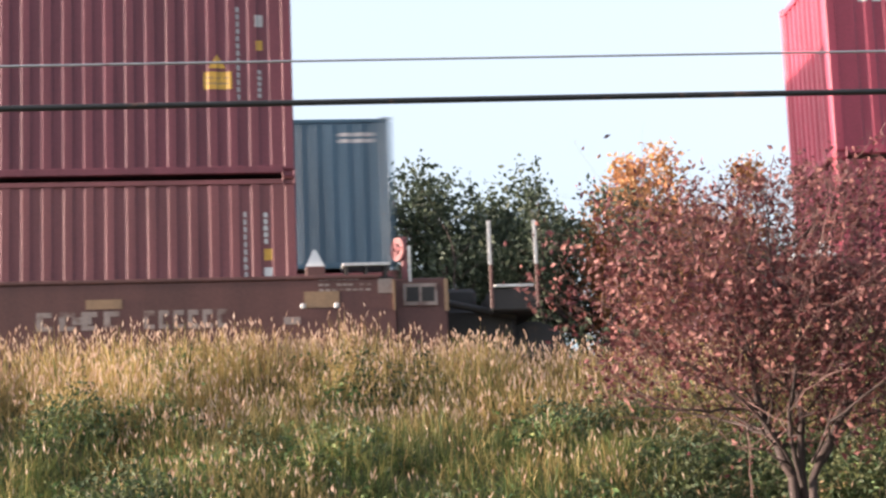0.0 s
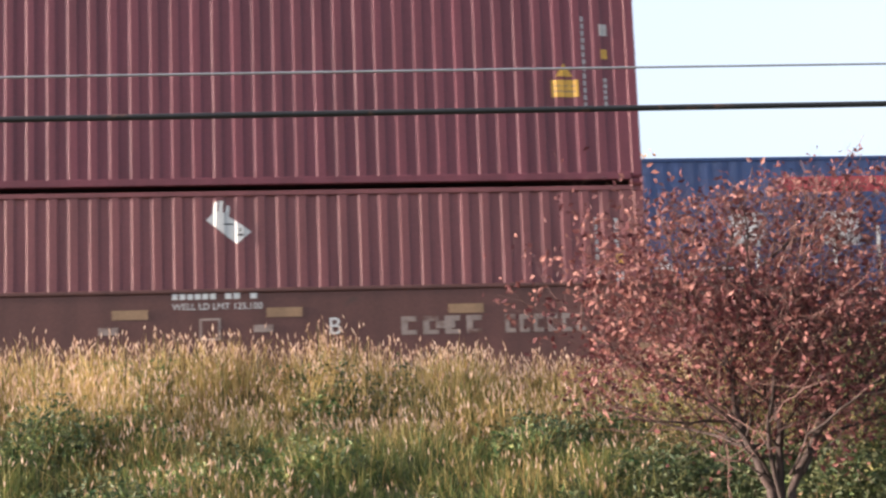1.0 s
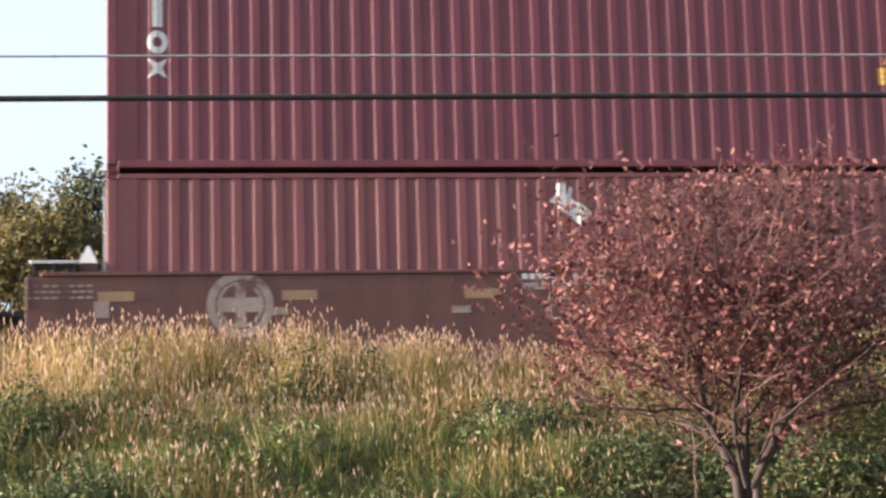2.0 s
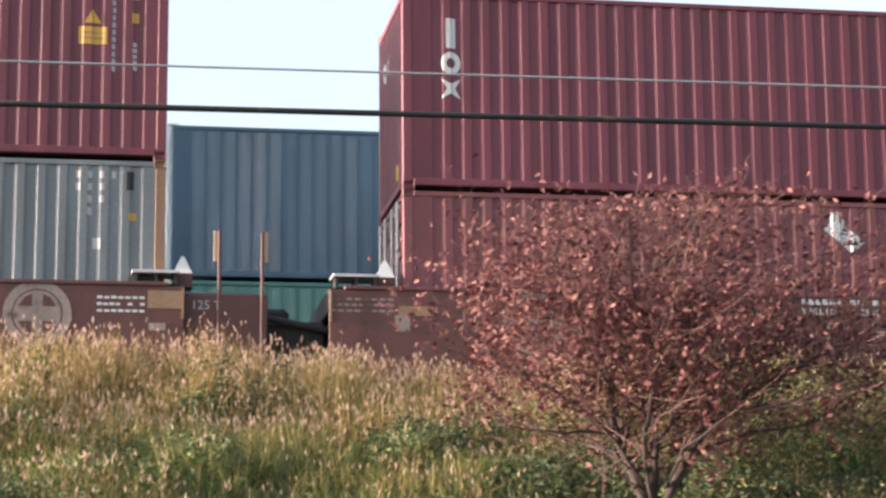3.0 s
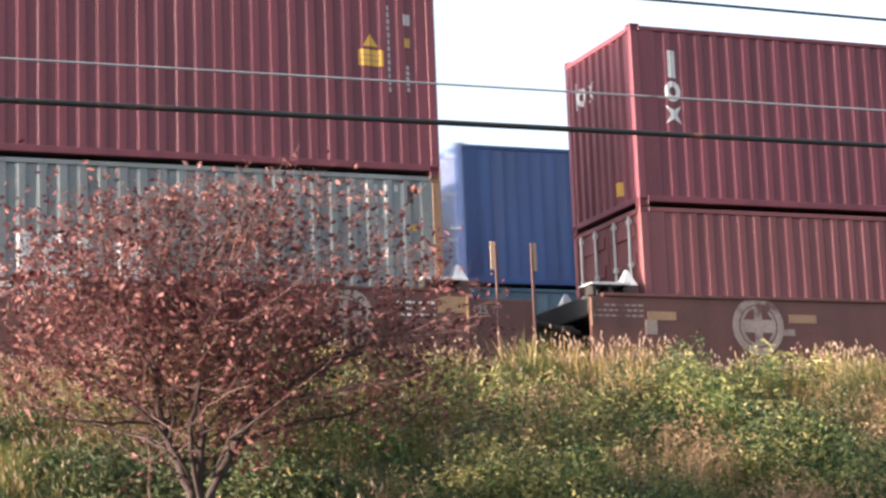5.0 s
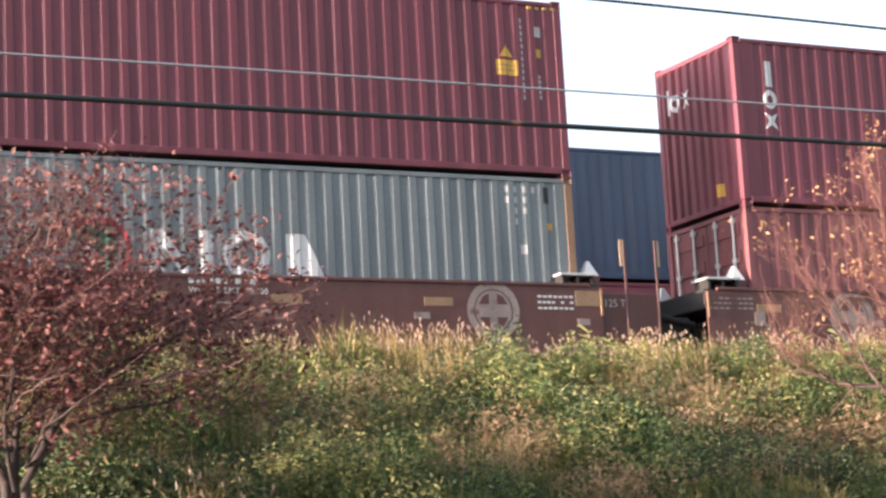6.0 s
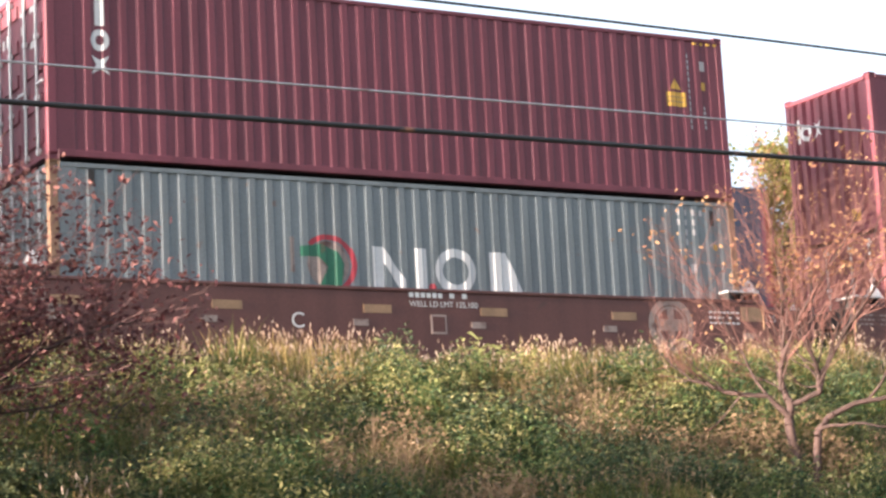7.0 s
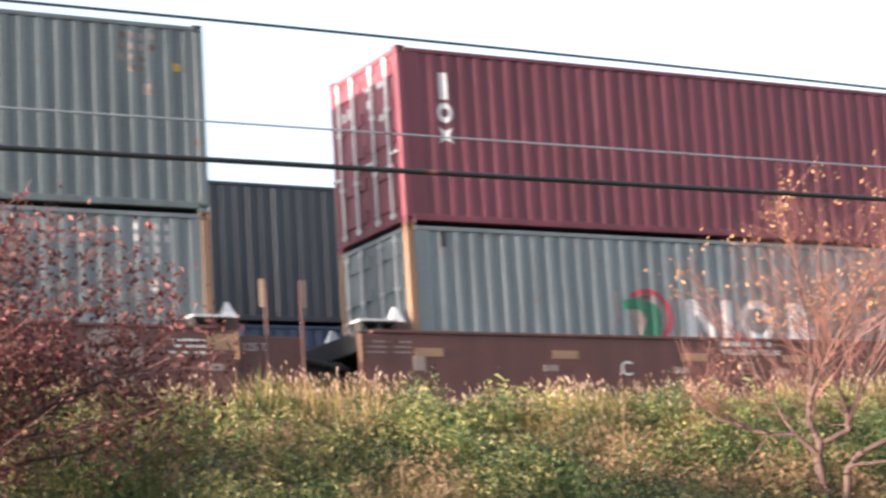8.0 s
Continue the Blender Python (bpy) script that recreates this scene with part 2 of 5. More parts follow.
def container(name, label, material, h, left="ribbed", post=None, long=LONG, group="containers"):
    """A freight container: origin at the middle of its right end, at floor level; x runs to its left end at -long."""
    root = new(name)
    root.empty_display_size = 0.2
    tagged(root, label, "shipping container", group)
    w, tag = WIDE / 2, (material.name, h, long)
    post = post or material
    x0, x1 = -long, 0.0
    pts = ribs(x0 + 0.12, x1 - 0.12, seed=len(material.name) + int(h * 100))
    for side in (-1, 1):
        child("side_panel", cached(("side_panel", side, *tag), lambda: ribbed(pts, 0.15, h - 0.08, side * (w - 0.012), -side), material), root)
        child("bottom_rail", cached(("bottom_rail", side, *tag), lambda: slab(x0 + 0.16, x1 - 0.16, min(side * w, side * (w - 0.11)), max(side * w, side * (w - 0.11)), 0.055, 0.16, bevel=0.01), material), root)
        child("top_rail", cached(("top_rail", side, *tag), lambda: slab(x0 + 0.16, x1 - 0.16, min(side * (w - 0.003), side * (w - 0.07)), max(side * (w - 0.003), side * (w - 0.07)), h - 0.1, h - 0.03, bevel=0.008), material), root)
        for xe, sx in ((x0, 1), (x1, -1)):
            child("corner_post", cached(("corner_post", side, sx, post.name, h, long), lambda: slab(min(xe + sx * 0.006, xe + sx * 0.15), max(xe + sx * 0.006, xe + sx * 0.15), min(side * (w - 0.004), side * (w - 0.13)), max(side * (w - 0.004), side * (w - 0.13)), 0.11, h - 0.11, bevel=0.012), post), root)
            for z in (0, h - 0.118):
                child("corner_casting", cached(("corner_casting", side, sx, z > 0, post.name, h, long), lambda: casting(xe, sx, side, z), post), root)
    floor_bm = slab(x0 + 0.02, x1 - 0.02, -w + 0.12, w - 0.12, 0.07, 0.15)
    child("underframe", cached(("underframe", *tag), lambda: floor_bm, DARK), root)
    rp = ribs(x0 + 0.1, x1 - 0.1, pitch=0.209, deep=0.02)

    def roof():
        bm = bmesh.new()
        a = [bm.verts.new((x, -w + 0.05, h - 0.045 - d)) for x, d in rp]
        b = [bm.verts.new((x, w - 0.05, h - 0.045 - d)) for x, d in rp]
        for k in range(len(rp) - 1):
            bm.faces.new((a[k], a[k + 1], b[k + 1], b[k]))
        return bm
    child("roof_panel", cached(("roof_panel", *tag), roof, material), root)
    ep = ribs(-w + 0.12, w - 0.12, margin=0.05, pitch=0.25, deep=0.07)
    for xe, sx, what in ((x0, 1, left), (x1, -1, "ribbed")):
        for z0, z1 in ((0.055, 0.15), (h - 0.12, h - 0.035)):
            child("end_rail", cached(("end_rail", sx, z0, *tag), lambda: slab(min(xe + sx * 0.01, xe + sx * 0.1), max(xe + sx * 0.01, xe + sx * 0.1), -w + 0.16, w - 0.16, z0, z1, bevel=0.008), material), root)
        if what == "ribbed":
            child("end_panel", cached(("end_panel", sx, *tag), lambda: ribbed(ep, 0.15, h - 0.1, xe + sx * 0.03, sx, along_y=True), material), root)
        else:
            for s in (-1, 1):
                def leaf():
                    bm = slab(xe + 0.035, xe + 0.075, min(s * 0.01, s * (w - 0.14)), max(s * 0.01, s * (w - 0.14)), 0.15, h - 0.12, bevel=0.006)
                    for k in range(5):
                        z = 0.3 + k * (h - 0.75) / 4
                        block(bm, xe + 0.005, xe + 0.04, min(s * 0.1, s * (w - 0.24)), max(s * 0.1, s * (w - 0.24)), z, z + 0.2, bevel=0.006)
                    return bm
                child("door", cached(("door", s, *tag), leaf, material), root)
            lock_rods(root, xe + 0.03, h, name)
    return root, pts


def casting(xe, sx, side, z):
    w = WIDE / 2
    bm = slab(min(xe, xe + sx * 0.178), max(xe, xe + sx * 0.178), min(side * w, side * (w - 0.162)), max(side * w, side * (w - 0.162)), z, z + 0.118, bevel=0.012)
    # the oval lashing hole, a recessed plate on each outer face
    for f in bm.faces[:]:
        n = f.normal
        if f.calc_area() > 0.009 and (n.y * side > 0.9 or n.x * -sx > 0.9):
            r = bmesh.ops.inset_individual(bm, faces=[f], thickness=0.032)
            bmesh.ops.translate(bm, verts=f.verts[:], vec=(sx * 0.03 if abs(n.x) > 0.9 else 0, -side * 0.03 if abs(n.y) > 0.9 else 0, 0))
    return bm


RND = random.Random(7)


def end_marks(root, pts, h, colour=MARK, plate=True, drop=0.0):
    """The painted codes and plates near a container's right end."""
    y = -WIDE / 2 + 0.0075
    top, h = h, h - 0.36 * drop
    if plate:
        marks("warning_plate", [rect(-1.23, -0.84, h - 1.28, h - 1.03)], YELLOW, root, pts, y, "yellow warning plate")
        marks("warning_triangle", [[(-1.16, h - 0.98), (-0.92, h - 0.98), (-1.04, h - 0.78)]], YELLOW, root, pts, y - 0.001, "yellow warning triangle")
        marks("plate_lines", lines(-1.19, -0.88, h - 1.13, 0.03, 9, RND) + lines(-1.19, -0.88, h - 1.21, 0.03, 9, RND), TAN, root, pts, y - 0.002)
    h = top - 0.13 * drop
    marks("serial_marks", bars(-0.75, h - 1.66, h - 0.3, 0.05, 13, RND), colour, root, pts, y)
    each("code_marks", bars(-0.46, h - 1.64, h - 1.22, 0.06, 5, RND) + [rect(-0.51, -0.4, h - 0.62, h - 0.45)], colour, root, pts, y)
    marks("code_plate", [rect(-0.5, -0.41, h - 0.96, h - 0.82)], YELLOW, root, pts, y, "small yellow plate")
    each("top_stripe", [rect(-0.62 + 0.14 * k, -0.54 + 0.14 * k, top - 0.16, top - 0.12) for k in range(4)], YELLOW, root, pts, y - 0.004)


def side_emblem(root, pts, h, x=-11.49):
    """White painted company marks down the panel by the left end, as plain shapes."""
    y = -WIDE / 2 + 0.0075
    marks("emblem_bar", [rect(x - 0.07, x + 0.07, h - 0.84, h - 0.4)], WHITE, root, pts, y, "white painted mark")
    marks("emblem_ring", hoop(x, h - 1.06, 0.075, 0.165, 0.86), WHITE, root, pts, y, "white painted ring")
    marks("emblem_block", [[(x - 0.14, h - 1.29), (x, h - 1.36), (x + 0.14, h - 1.29), (x + 0.06, h - 1.43), (x + 0.14, h - 1.58), (x, h - 1.5), (x - 0.14, h - 1.58), (x - 0.06, h - 1.43)]], WHITE, root, pts, y, "white painted mark")


def end_emblem(root, h):
    """The same marks, small, on the left end."""
    pts = ribs(-WIDE / 2 + 0.12, WIDE / 2 - 0.12, margin=0.05, pitch=0.25, deep=0.07)
    marks("end_mark", [rect(0.9, 0.98, h - 0.86, h - 0.4), *hoop(0.68, h - 0.7, 0.08, 0.16), [(0.24, h - 0.56), (0.36, h - 0.64), (0.49, h - 0.56), (0.42, h - 0.7), (0.49, h - 0.85), (0.36, h - 0.77), (0.24, h - 0.85), (0.31, h - 0.7)]], WHITE, root, pts, -LONG + 0.026, "white painted marks", along_y=True)
    marks("end_plate", [rect(-0.62, -0.34, 0.28, 0.5)], YELLOW, root, pts, -LONG + 0.026, "yellow plate", along_y=True)


CARRIED = []  # (thing, x at the start, y, z, train)


def ride(root, x, z, train, y):
    CARRIED.append((root, x, y, z, train))
    return root


def near(root, u, z):
    return ride(root, u, z, "near", TRACK)


LOW1, HIGH = 2.591, 2.896
U1, U2 = 0.0, -LONG - 3.258
U3, U0 = U2 - LONG - 3.269, 7.616 + LONG

# the stack with two red containers
c, p = container("container", "dull red ribbed shipping container with a white painted mark", RED, HIGH)
end_marks(c, p, HIGH, drop=1.0)
side_emblem(c, p, HIGH)
end_emblem(c, HIGH)
near(c, U1, FLOOR + LOW1)
c, p = container("container", "faded red shipping container with a white decal in a well car", RED_B, LOW1, left="door")
y = -WIDE / 2 + 0.0075
marks("serial_marks", bars(-0.7, LOW1 - 1.39, LOW1 - 0.45, 0.05, 9, RND), MARK, c, p, y)
each("code_marks", bars(-0.42, LOW1 - 0.93, LOW1 - 0.47, 0.06, 5, RND) + [rect(-0.45, -0.34, LOW1 - 1.38, LOW1 - 1.26)], WHITE, c, p, y)
marks("code_plate", [rect(-0.45, -0.34, LOW1 - 1.16, LOW1 - 1.0)], YELLOW, c, p, y)
H = LOW1
marks("decal", [[(-6.09, H - 0.43), (-5.97, H - 0.31), (-5.55, H - 0.66), (-5.67, H - 0.77)], [(-5.55, H - 0.66), (-5.47, H - 0.6), (-5.85, H - 0.33), (-5.97, H - 0.31)],
                [(-6.0, H - 0.33), (-5.97, H - 0.18), (-5.92, H - 0.18), (-5.94, H - 0.34)], [(-5.92, H - 0.34), (-5.9, H - 0.16), (-5.85, H - 0.17), (-5.86, H - 0.34)], [(-5.84, H - 0.36), (-5.8, H - 0.22), (-5.76, H - 0.24), (-5.78, H - 0.4)]],
      WHITE, c, p, y - 0.002, "white torn decal")
marks("decal_lines", [rect(-5.66, -5.58, H - 0.66, H - 0.63), rect(-5.85, -5.72, H - 0.5, H - 0.48), rect(-5.64, -5.62, H - 0.6, H - 0.55)], DARK, c, p, y - 0.004)
near(c, U1, FLOOR)

# the stack ahead of it, past the coupling
c, p = container("container", "bright red ribbed shipping container lit on its end", PINK, HIGH)
end_marks(c, p, HIGH)
each("name_bars", [rect(-LONG + 0.5 + 0.2 * k, -LONG + 0.64 + 0.2 * k, HIGH - 0.6, HIGH - 0.42) for k in range(6)], WHITE, c, p, y)
near(c, U0, FLOOR + 2.743)
c, p = container("container", "bright red shipping container seated in a well car", PINK, 2.743)
near(c, U0, FLOOR)

# the stack with the grey-green lower container
c, p = container("container", "dull red ribbed shipping container with locking rods on its end doors", RED, HIGH, left="door")
end_marks(c, p, HIGH)
side_emblem(c, p, HIGH, -11.36)
each("door_marks", [rect(0.5, 0.6, 2.05, 2.3), rect(0.68, 0.8, 2.0, 2.26), rect(0.94, 1.0, 2.0, 2.3), rect(-0.7, -0.5, 1.8, 2.1), rect(-0.25, -0.1, 1.95, 2.25), rect(-0.72, -0.48, 2.35, 2.45), rect(-0.28, -0.05, 2.4, 2.5)], MARK, c, None, -LONG + 0.012, "white painted marks", along_y=True)
near(c, U2, FLOOR + HIGH)
c, p = container("container", "grey-green shipping container with large white marks and rusty corner posts", GREY, HIGH, left="door", post=RUSTY)
J = HIGH - 0.305
yl = y
marks("emblem_bar", [rect(-7.02, -6.83, J - 1.44, J - 0.75), rect(-6.27, -6.06, J - 1.44, J - 0.75), [(-6.83, J - 0.75), (-6.83, J - 1.0), (-6.55, J - 1.4), (-6.46, J - 1.4), (-6.46, J - 1.25)]], WHITE, c, p, yl, "large white painted mark")
marks("emblem_ring", hoop(-5.55, J - 1.09, 0.22, 0.36, 1.04), WHITE, c, p, yl, "large white painted ring")
marks("emblem_bar", [[(-4.92, J - 0.76), (-4.62, J - 0.76), (-4.3, J - 1.44), (-4.92, J - 1.44)]], WHITE, c, p, yl, "large white painted mark")
marks("emblem_dot", hoop(-5.98, J - 1.36, 0.0, 0.06, n=12), LOGO_RED, c, p, yl - 0.001, "red painted dot")
marks("logo_ring", hoop(-7.78, J - 1.06, 0.38, 0.46, 1.05, a0=-0.5 * math.pi, a1=0.75 * math.pi), LOGO_RED, c, p, yl, "red painted arc")
marks("logo_field", [rect(-8.42, -8.34, J - 1.2, J - 0.66)] + hoop(-7.78, J - 1.06, 0.0, 0.36, 1.0, n=20), DULL, c, p, yl + 0.001, "faded white field")
marks("logo_swoosh", [[(-8.25, J - 0.8), (-7.9, J - 0.75), (-7.62, J - 0.86), (-7.5, J - 1.05), (-7.58, J - 1.42), (-7.95, J - 1.4), (-7.78, J - 1.1), (-7.95, J - 0.95), (-8.25, J - 0.95)]], LOGO_GREEN, c, p, yl - 0.002, "green painted shape")
marks("serial_marks", [rect(-1.22 + 0.16 * i, -1.16 + 0.16 * i, J + 0.03 - 0.17 * k, J + 0.13 - 0.17 * k) for i, n in enumerate((2, 4, 3, 1)) for k in range(n)] + [rect(-0.98, -0.87, J - 0.95, J - 0.8)], MARK, c, p, yl)
marks("latch_plate", [rect(-0.54, -0.44, J - 0.13, J + 0.13)], DARK, c, p, yl)
marks("code_plate", [rect(-0.5, -0.4, J - 0.55, J - 0.45)], YELLOW, c, p, yl)
marks("latch_plate", [rect(-LONG + 0.6, -LONG + 0.7, J - 0.05, J + 0.2)], DARK, c, p, yl)
near(c, U2, FLOOR)

# the grey stack behind
c, p = container("container", "dull grey ribbed shipping container with faint number marks", GREY_D, HIGH)
marks("serial_marks", [rect(-1.35 + 0.16 * i, -1.26 + 0.16 * i, HIGH - 0.3 - 0.17 * k, HIGH - 0.2 - 0.17 * k) for i, n in enumerate((3, 4, 4, 2)) for k in range(n)] + [rect(-0.98, -0.84, HIGH - 1.15, HIGH - 0.98)], DULL, c, p, y)
marks("code_plate", [rect(-0.5, -0.38, HIGH - 0.75, HIGH - 0.63)], YELLOW, c, p, y)
near(c, U3, FLOOR + HIGH)
c, p = container("container", "grey-green shipping container with a rusty corner post", GREY, HIGH, post=RUSTY)
marks("serial_marks", [rect(-1.2 + 0.16 * i, -1.14 + 0.16 * i, HIGH - 0.3 - 0.17 * k, HIGH - 0.2 - 0.17 * k) for i, n in enumerate((3, 4, 4, 2)) for k in range(n)] + [rect(-0.98, -0.87, HIGH - 1.2, HIGH - 1.05)], MARK, c, p, y)
near(c, U3, FLOOR)


# ---------- well cars ----------
OUT = 1.47  # half width over the sides
SILL = 1.155  # top of the side above the container floor


def words(name, body, x, z, size, material, parent, y, label=""):
    cu = bpy.data.curves.new(name, "FONT")
    cu.body, cu.size, cu.align_x, cu.extrude = body, size, "LEFT", 0.001
    tmp = bpy.data.objects.new("tmp", cu)
    scene.collection.objects.link(tmp)
    me = bpy.data.meshes.new_from_object(tmp.evaluated_get(bpy.context.evaluated_depsgraph_get()))
    bpy.data.objects.remove(tmp)
    me.materials.append(material)
    return child(name, me, parent, pose(x, y, z, 90), label)


def truck(parent, x):
    """A two-axle bogie under a joint; top of rail at -0.36."""
    bm = bmesh.new()
    for s in (-1, 1):
        block(bm, x - 1.15, x + 1.15, s * 1.0 - 0.09, s * 1.0 + 0.09, 0.0, 0.2, bevel=0.03)
        block(bm, x - 0.4, x + 0.4, s * 1.0 - 0.11, s * 1.0 + 0.11, -0.12, 0.28, bevel=0.04)
    block(bm, x - 0.22, x + 0.22, -1.0, 1.0, 0.1, 0.34, bevel=0.03)
    bogie = part("bogie_frame", bm, DARK, parent, "black steel bogie frame")
    for dx in (-0.86, 0.86):
        bm = bmesh.new()
        tube(bm, (x + dx, -0.98, 0.1), (x + dx, 0.98, 0.1), 0.08, sides=10)
        for s in (-1, 1):
            tube(bm, (x + dx, s * 0.7, 0.1), (x + dx, s * 0.83, 0.1), 0.46, sides=24)
            tube(bm, (x + dx, s * 0.66, 0.1), (x + dx, s * 0.7, 0.1), 0.49, sides=24)
        part("wheelset", bm, DARK, bogie)


ARTIC = (0.25, ((0.25, 1.38, -0.12),), (0.72, 1.3), 1.63)
END = (1.3, ((1.3, 2.02, -0.04), (2.62, 3.26, -0.16)), (2.62, 3.25), 2.4)


def well_car(label, right, left, unit, emblem):
    """One unit of an articulated well car. Origin under the container's right end, at container floor level."""
    root = new("well_car")
    tagged(root, label, "railway wagon", "near train")
    x0, x1 = -LONG - left, right[0]
    for s in (-1, 1):
        a, b = sorted((s * OUT, s * (OUT - 0.05)))
        bm = slab(x0, x1, a, b, -0.12, SILL - 0.06, bevel=0.006)
        part("side_sill", bm, CAR, root)
        a, b = sorted((s * (OUT + 0.025), s * (OUT - 0.16)))
        part("top_flange", slab(x0 + 0.2, x1 - 0.2, a, b, SILL - 0.06, SILL, bevel=0.015), CAR, root)
        part("bottom_flange", slab(x0, x1, a, b, -0.2, -0.12, bevel=0.015), CAR, root)
    part("well_floor", slab(x0 + 0.1, x1 - 0.1, -OUT + 0.05, OUT - 0.05, -0.12, -0.02), DARK, root)
    # end platforms with their cones
    for xe, sx in ((x1, -1), (x0, 1)):
        a, b = sorted((xe, xe + sx * 0.9))
        deck = part("end_platform", slab(a, b, -OUT + 0.06, OUT - 0.06, SILL - 0.34, SILL - 0.02, bevel=0.02), DARK, root)
        a, b = sorted((xe + sx * 0.05, xe + sx * 0.7))
        part("grating", slab(a, b, -OUT + 0.02, -OUT + 0.5, SILL + 0.13, SILL + 0.17, bevel=0.004), ZINC, deck, "pale walkway grating")
        for k in range(3):
            xx = a + 0.06 + k * (b - a - 0.12) / 2
            part("bracket", slab(xx - 0.02, xx + 0.02, -OUT + 0.05, -OUT + 0.45, SILL - 0.03, SILL + 0.13), DARK, deck)
        for s in (-1, 1):
            xc = (0.24 if sx < 0 else -LONG - 0.24)
            bm = bmesh.new()
            foot = [bm.verts.new((xc + dx, s * 1.1 + dy, SILL + 0.17)) for dx, dy in ((-0.13, -0.13), (0.13, -0.13), (0.13, 0.13), (-0.13, 0.13))]
            tip = [bm.verts.new((xc + dx, s * 1.1 + dy, SILL + 0.42)) for dx, dy in ((-0.02, -0.03), (0.02, -0.03), (0.02, 0.03), (-0.02, 0.03))]
            for k in range(4):
                bm.faces.new((foot[k], foot[(k + 1) % 4], tip[(k + 1) % 4], tip[k]))
            bm.faces.new(tip)
            part("guide_cone", bm, WHITE, root, "white container guide cone")
            part("cone_base", slab(xc - 0.13, xc + 0.13, s * 1.1 - 0.15, s * 1.1 + 0.15, SILL - 0.03, SILL + 0.17, bevel=0.01), CAR, root)
    yo = -OUT - 0.004
    # reflectors, stencils and panels
    for k, x in enumerate((-12.05, -9.6, -7.12, -5.06, -2.6)):
        part("reflector", slab(x - 0.24, x + 0.24, yo - 0.004, yo + 0.01, SILL - 0.4, SILL - 0.27), TAN, root, "tan reflector strip")
        if k:
            part("sill_plate", slab(x - 0.42, x - 0.16, yo - 0.004, yo + 0.01, SILL - 0.6, SILL - 0.5), DULL, root)
    words("stencil", "WELL LD LMT 125,100", -6.56, SILL - 0.28, 0.125, WHITE, root, yo - 0.003, "white stencilled load limit")
    marks("stencil_bars", lines(-6.56, -5.95, SILL - 0.14, 0.09, 6, RND) + lines(-5.85, -5.4, SILL - 0.14, 0.09, 4, RND), WHITE, root, None, yo - 0.003)
    part("stencil_box", slab(-6.2, -5.92, yo - 0.003, yo + 0.01, SILL - 0.7, SILL - 0.4), DULL, root)
    part("stencil_field", slab(-6.17, -5.95, yo - 0.006, yo + 0.01, SILL - 0.67, SILL - 0.43), CAR, root)
    words("unit_letter", unit, -4.48 if unit == "B" else -8.58, SILL - 0.65, 0.33, WHITE, root, yo - 0.003, "white unit letter")
    ex = emblem
    em = marks("round_emblem", hoop(ex, SILL - 0.46, 0.335, 0.45, n=40) + hoop(ex, SILL - 0.46, 0.0, 0.315, n=32), DULL, root, None, yo - 0.003, "weathered round emblem with a cross")
    each("emblem_quarter", [[(ex + sx * 0.07, SILL - 0.46 + sz * 0.1), (ex + sx * 0.25, SILL - 0.46 + sz * 0.1), (ex + sx * 0.17, SILL - 0.46 + sz * 0.22), (ex + sx * 0.07, SILL - 0.46 + sz * 0.27)] for sx in (-1, 1) for sz in (-1, 1)], CAR, em, None, yo - 0.006)
    for z, n in () if unit == "B" else ((-0.24, 7), (-0.33, 8), (-0.42, 7)):
        marks("notice_bars", lines(-0.9, -0.25, SILL + z, 0.04, n, RND), WHITE, root, None, yo - 0.003)
    for x, w_, z, hh, mm in ((0.0, 0.46, -0.36 if unit != "B" else -1.1, 0.24, TAN), (-12.24, 0.2, -0.62, 0.22, DULL), (-0.1, 0.22, -0.66, 0.1, DULL)):
        part("end_plate", slab(x - w_ / 2, x + w_ / 2, yo - 0.004, yo + 0.01, SILL + z, SILL + z + hh), mm, root)
    for z, n in ((-0.2, 8), (-0.28, 9), (-0.36, 8)):
        marks("notice_bars", lines(-LONG - 1.05, -LONG - 0.14, SILL + z, 0.035, n, RND), DULL, root, None, yo - 0.003)
    part("corner_strip", slab(x0 + 0.005, x0 + 0.035, yo - 0.02, yo + 0.01, SILL - 0.5, SILL - 0.08), TAN, root)
    part("corner_strip", slab(x1 - 0.03, x1 + 0.0, yo - 0.02, yo + 0.01, SILL - 0.5, SILL - 0.08), TAN, root)
    # end box, posts and the joint
    for bx0, bx1, z1 in right[1]:
        if bx0 < 2:
            part("end_box", slab(bx0, bx1, -OUT + 0.12, OUT - 0.12, -0.25, SILL + z1, bevel=0.02), CAR, root)
            if right is ARTIC:
                words("stencil", "125 T", bx0 + 0.1, SILL - 0.34, 0.17, MARK, root, -OUT + 0.117, "white stencilled weight")
        else:
            part("end_step", slab(bx0, bx1, -OUT + 0.1, OUT - 0.1, SILL - 0.52, SILL + z1 - 0.04, bevel=0.02), DARK, root)
            part("step_edge", slab(bx0 + 0.05, bx1 - 0.05, -OUT + 0.06, -OUT + 0.3, SILL + z1 - 0.04, SILL + z1, bevel=0.006), ZINC, root)
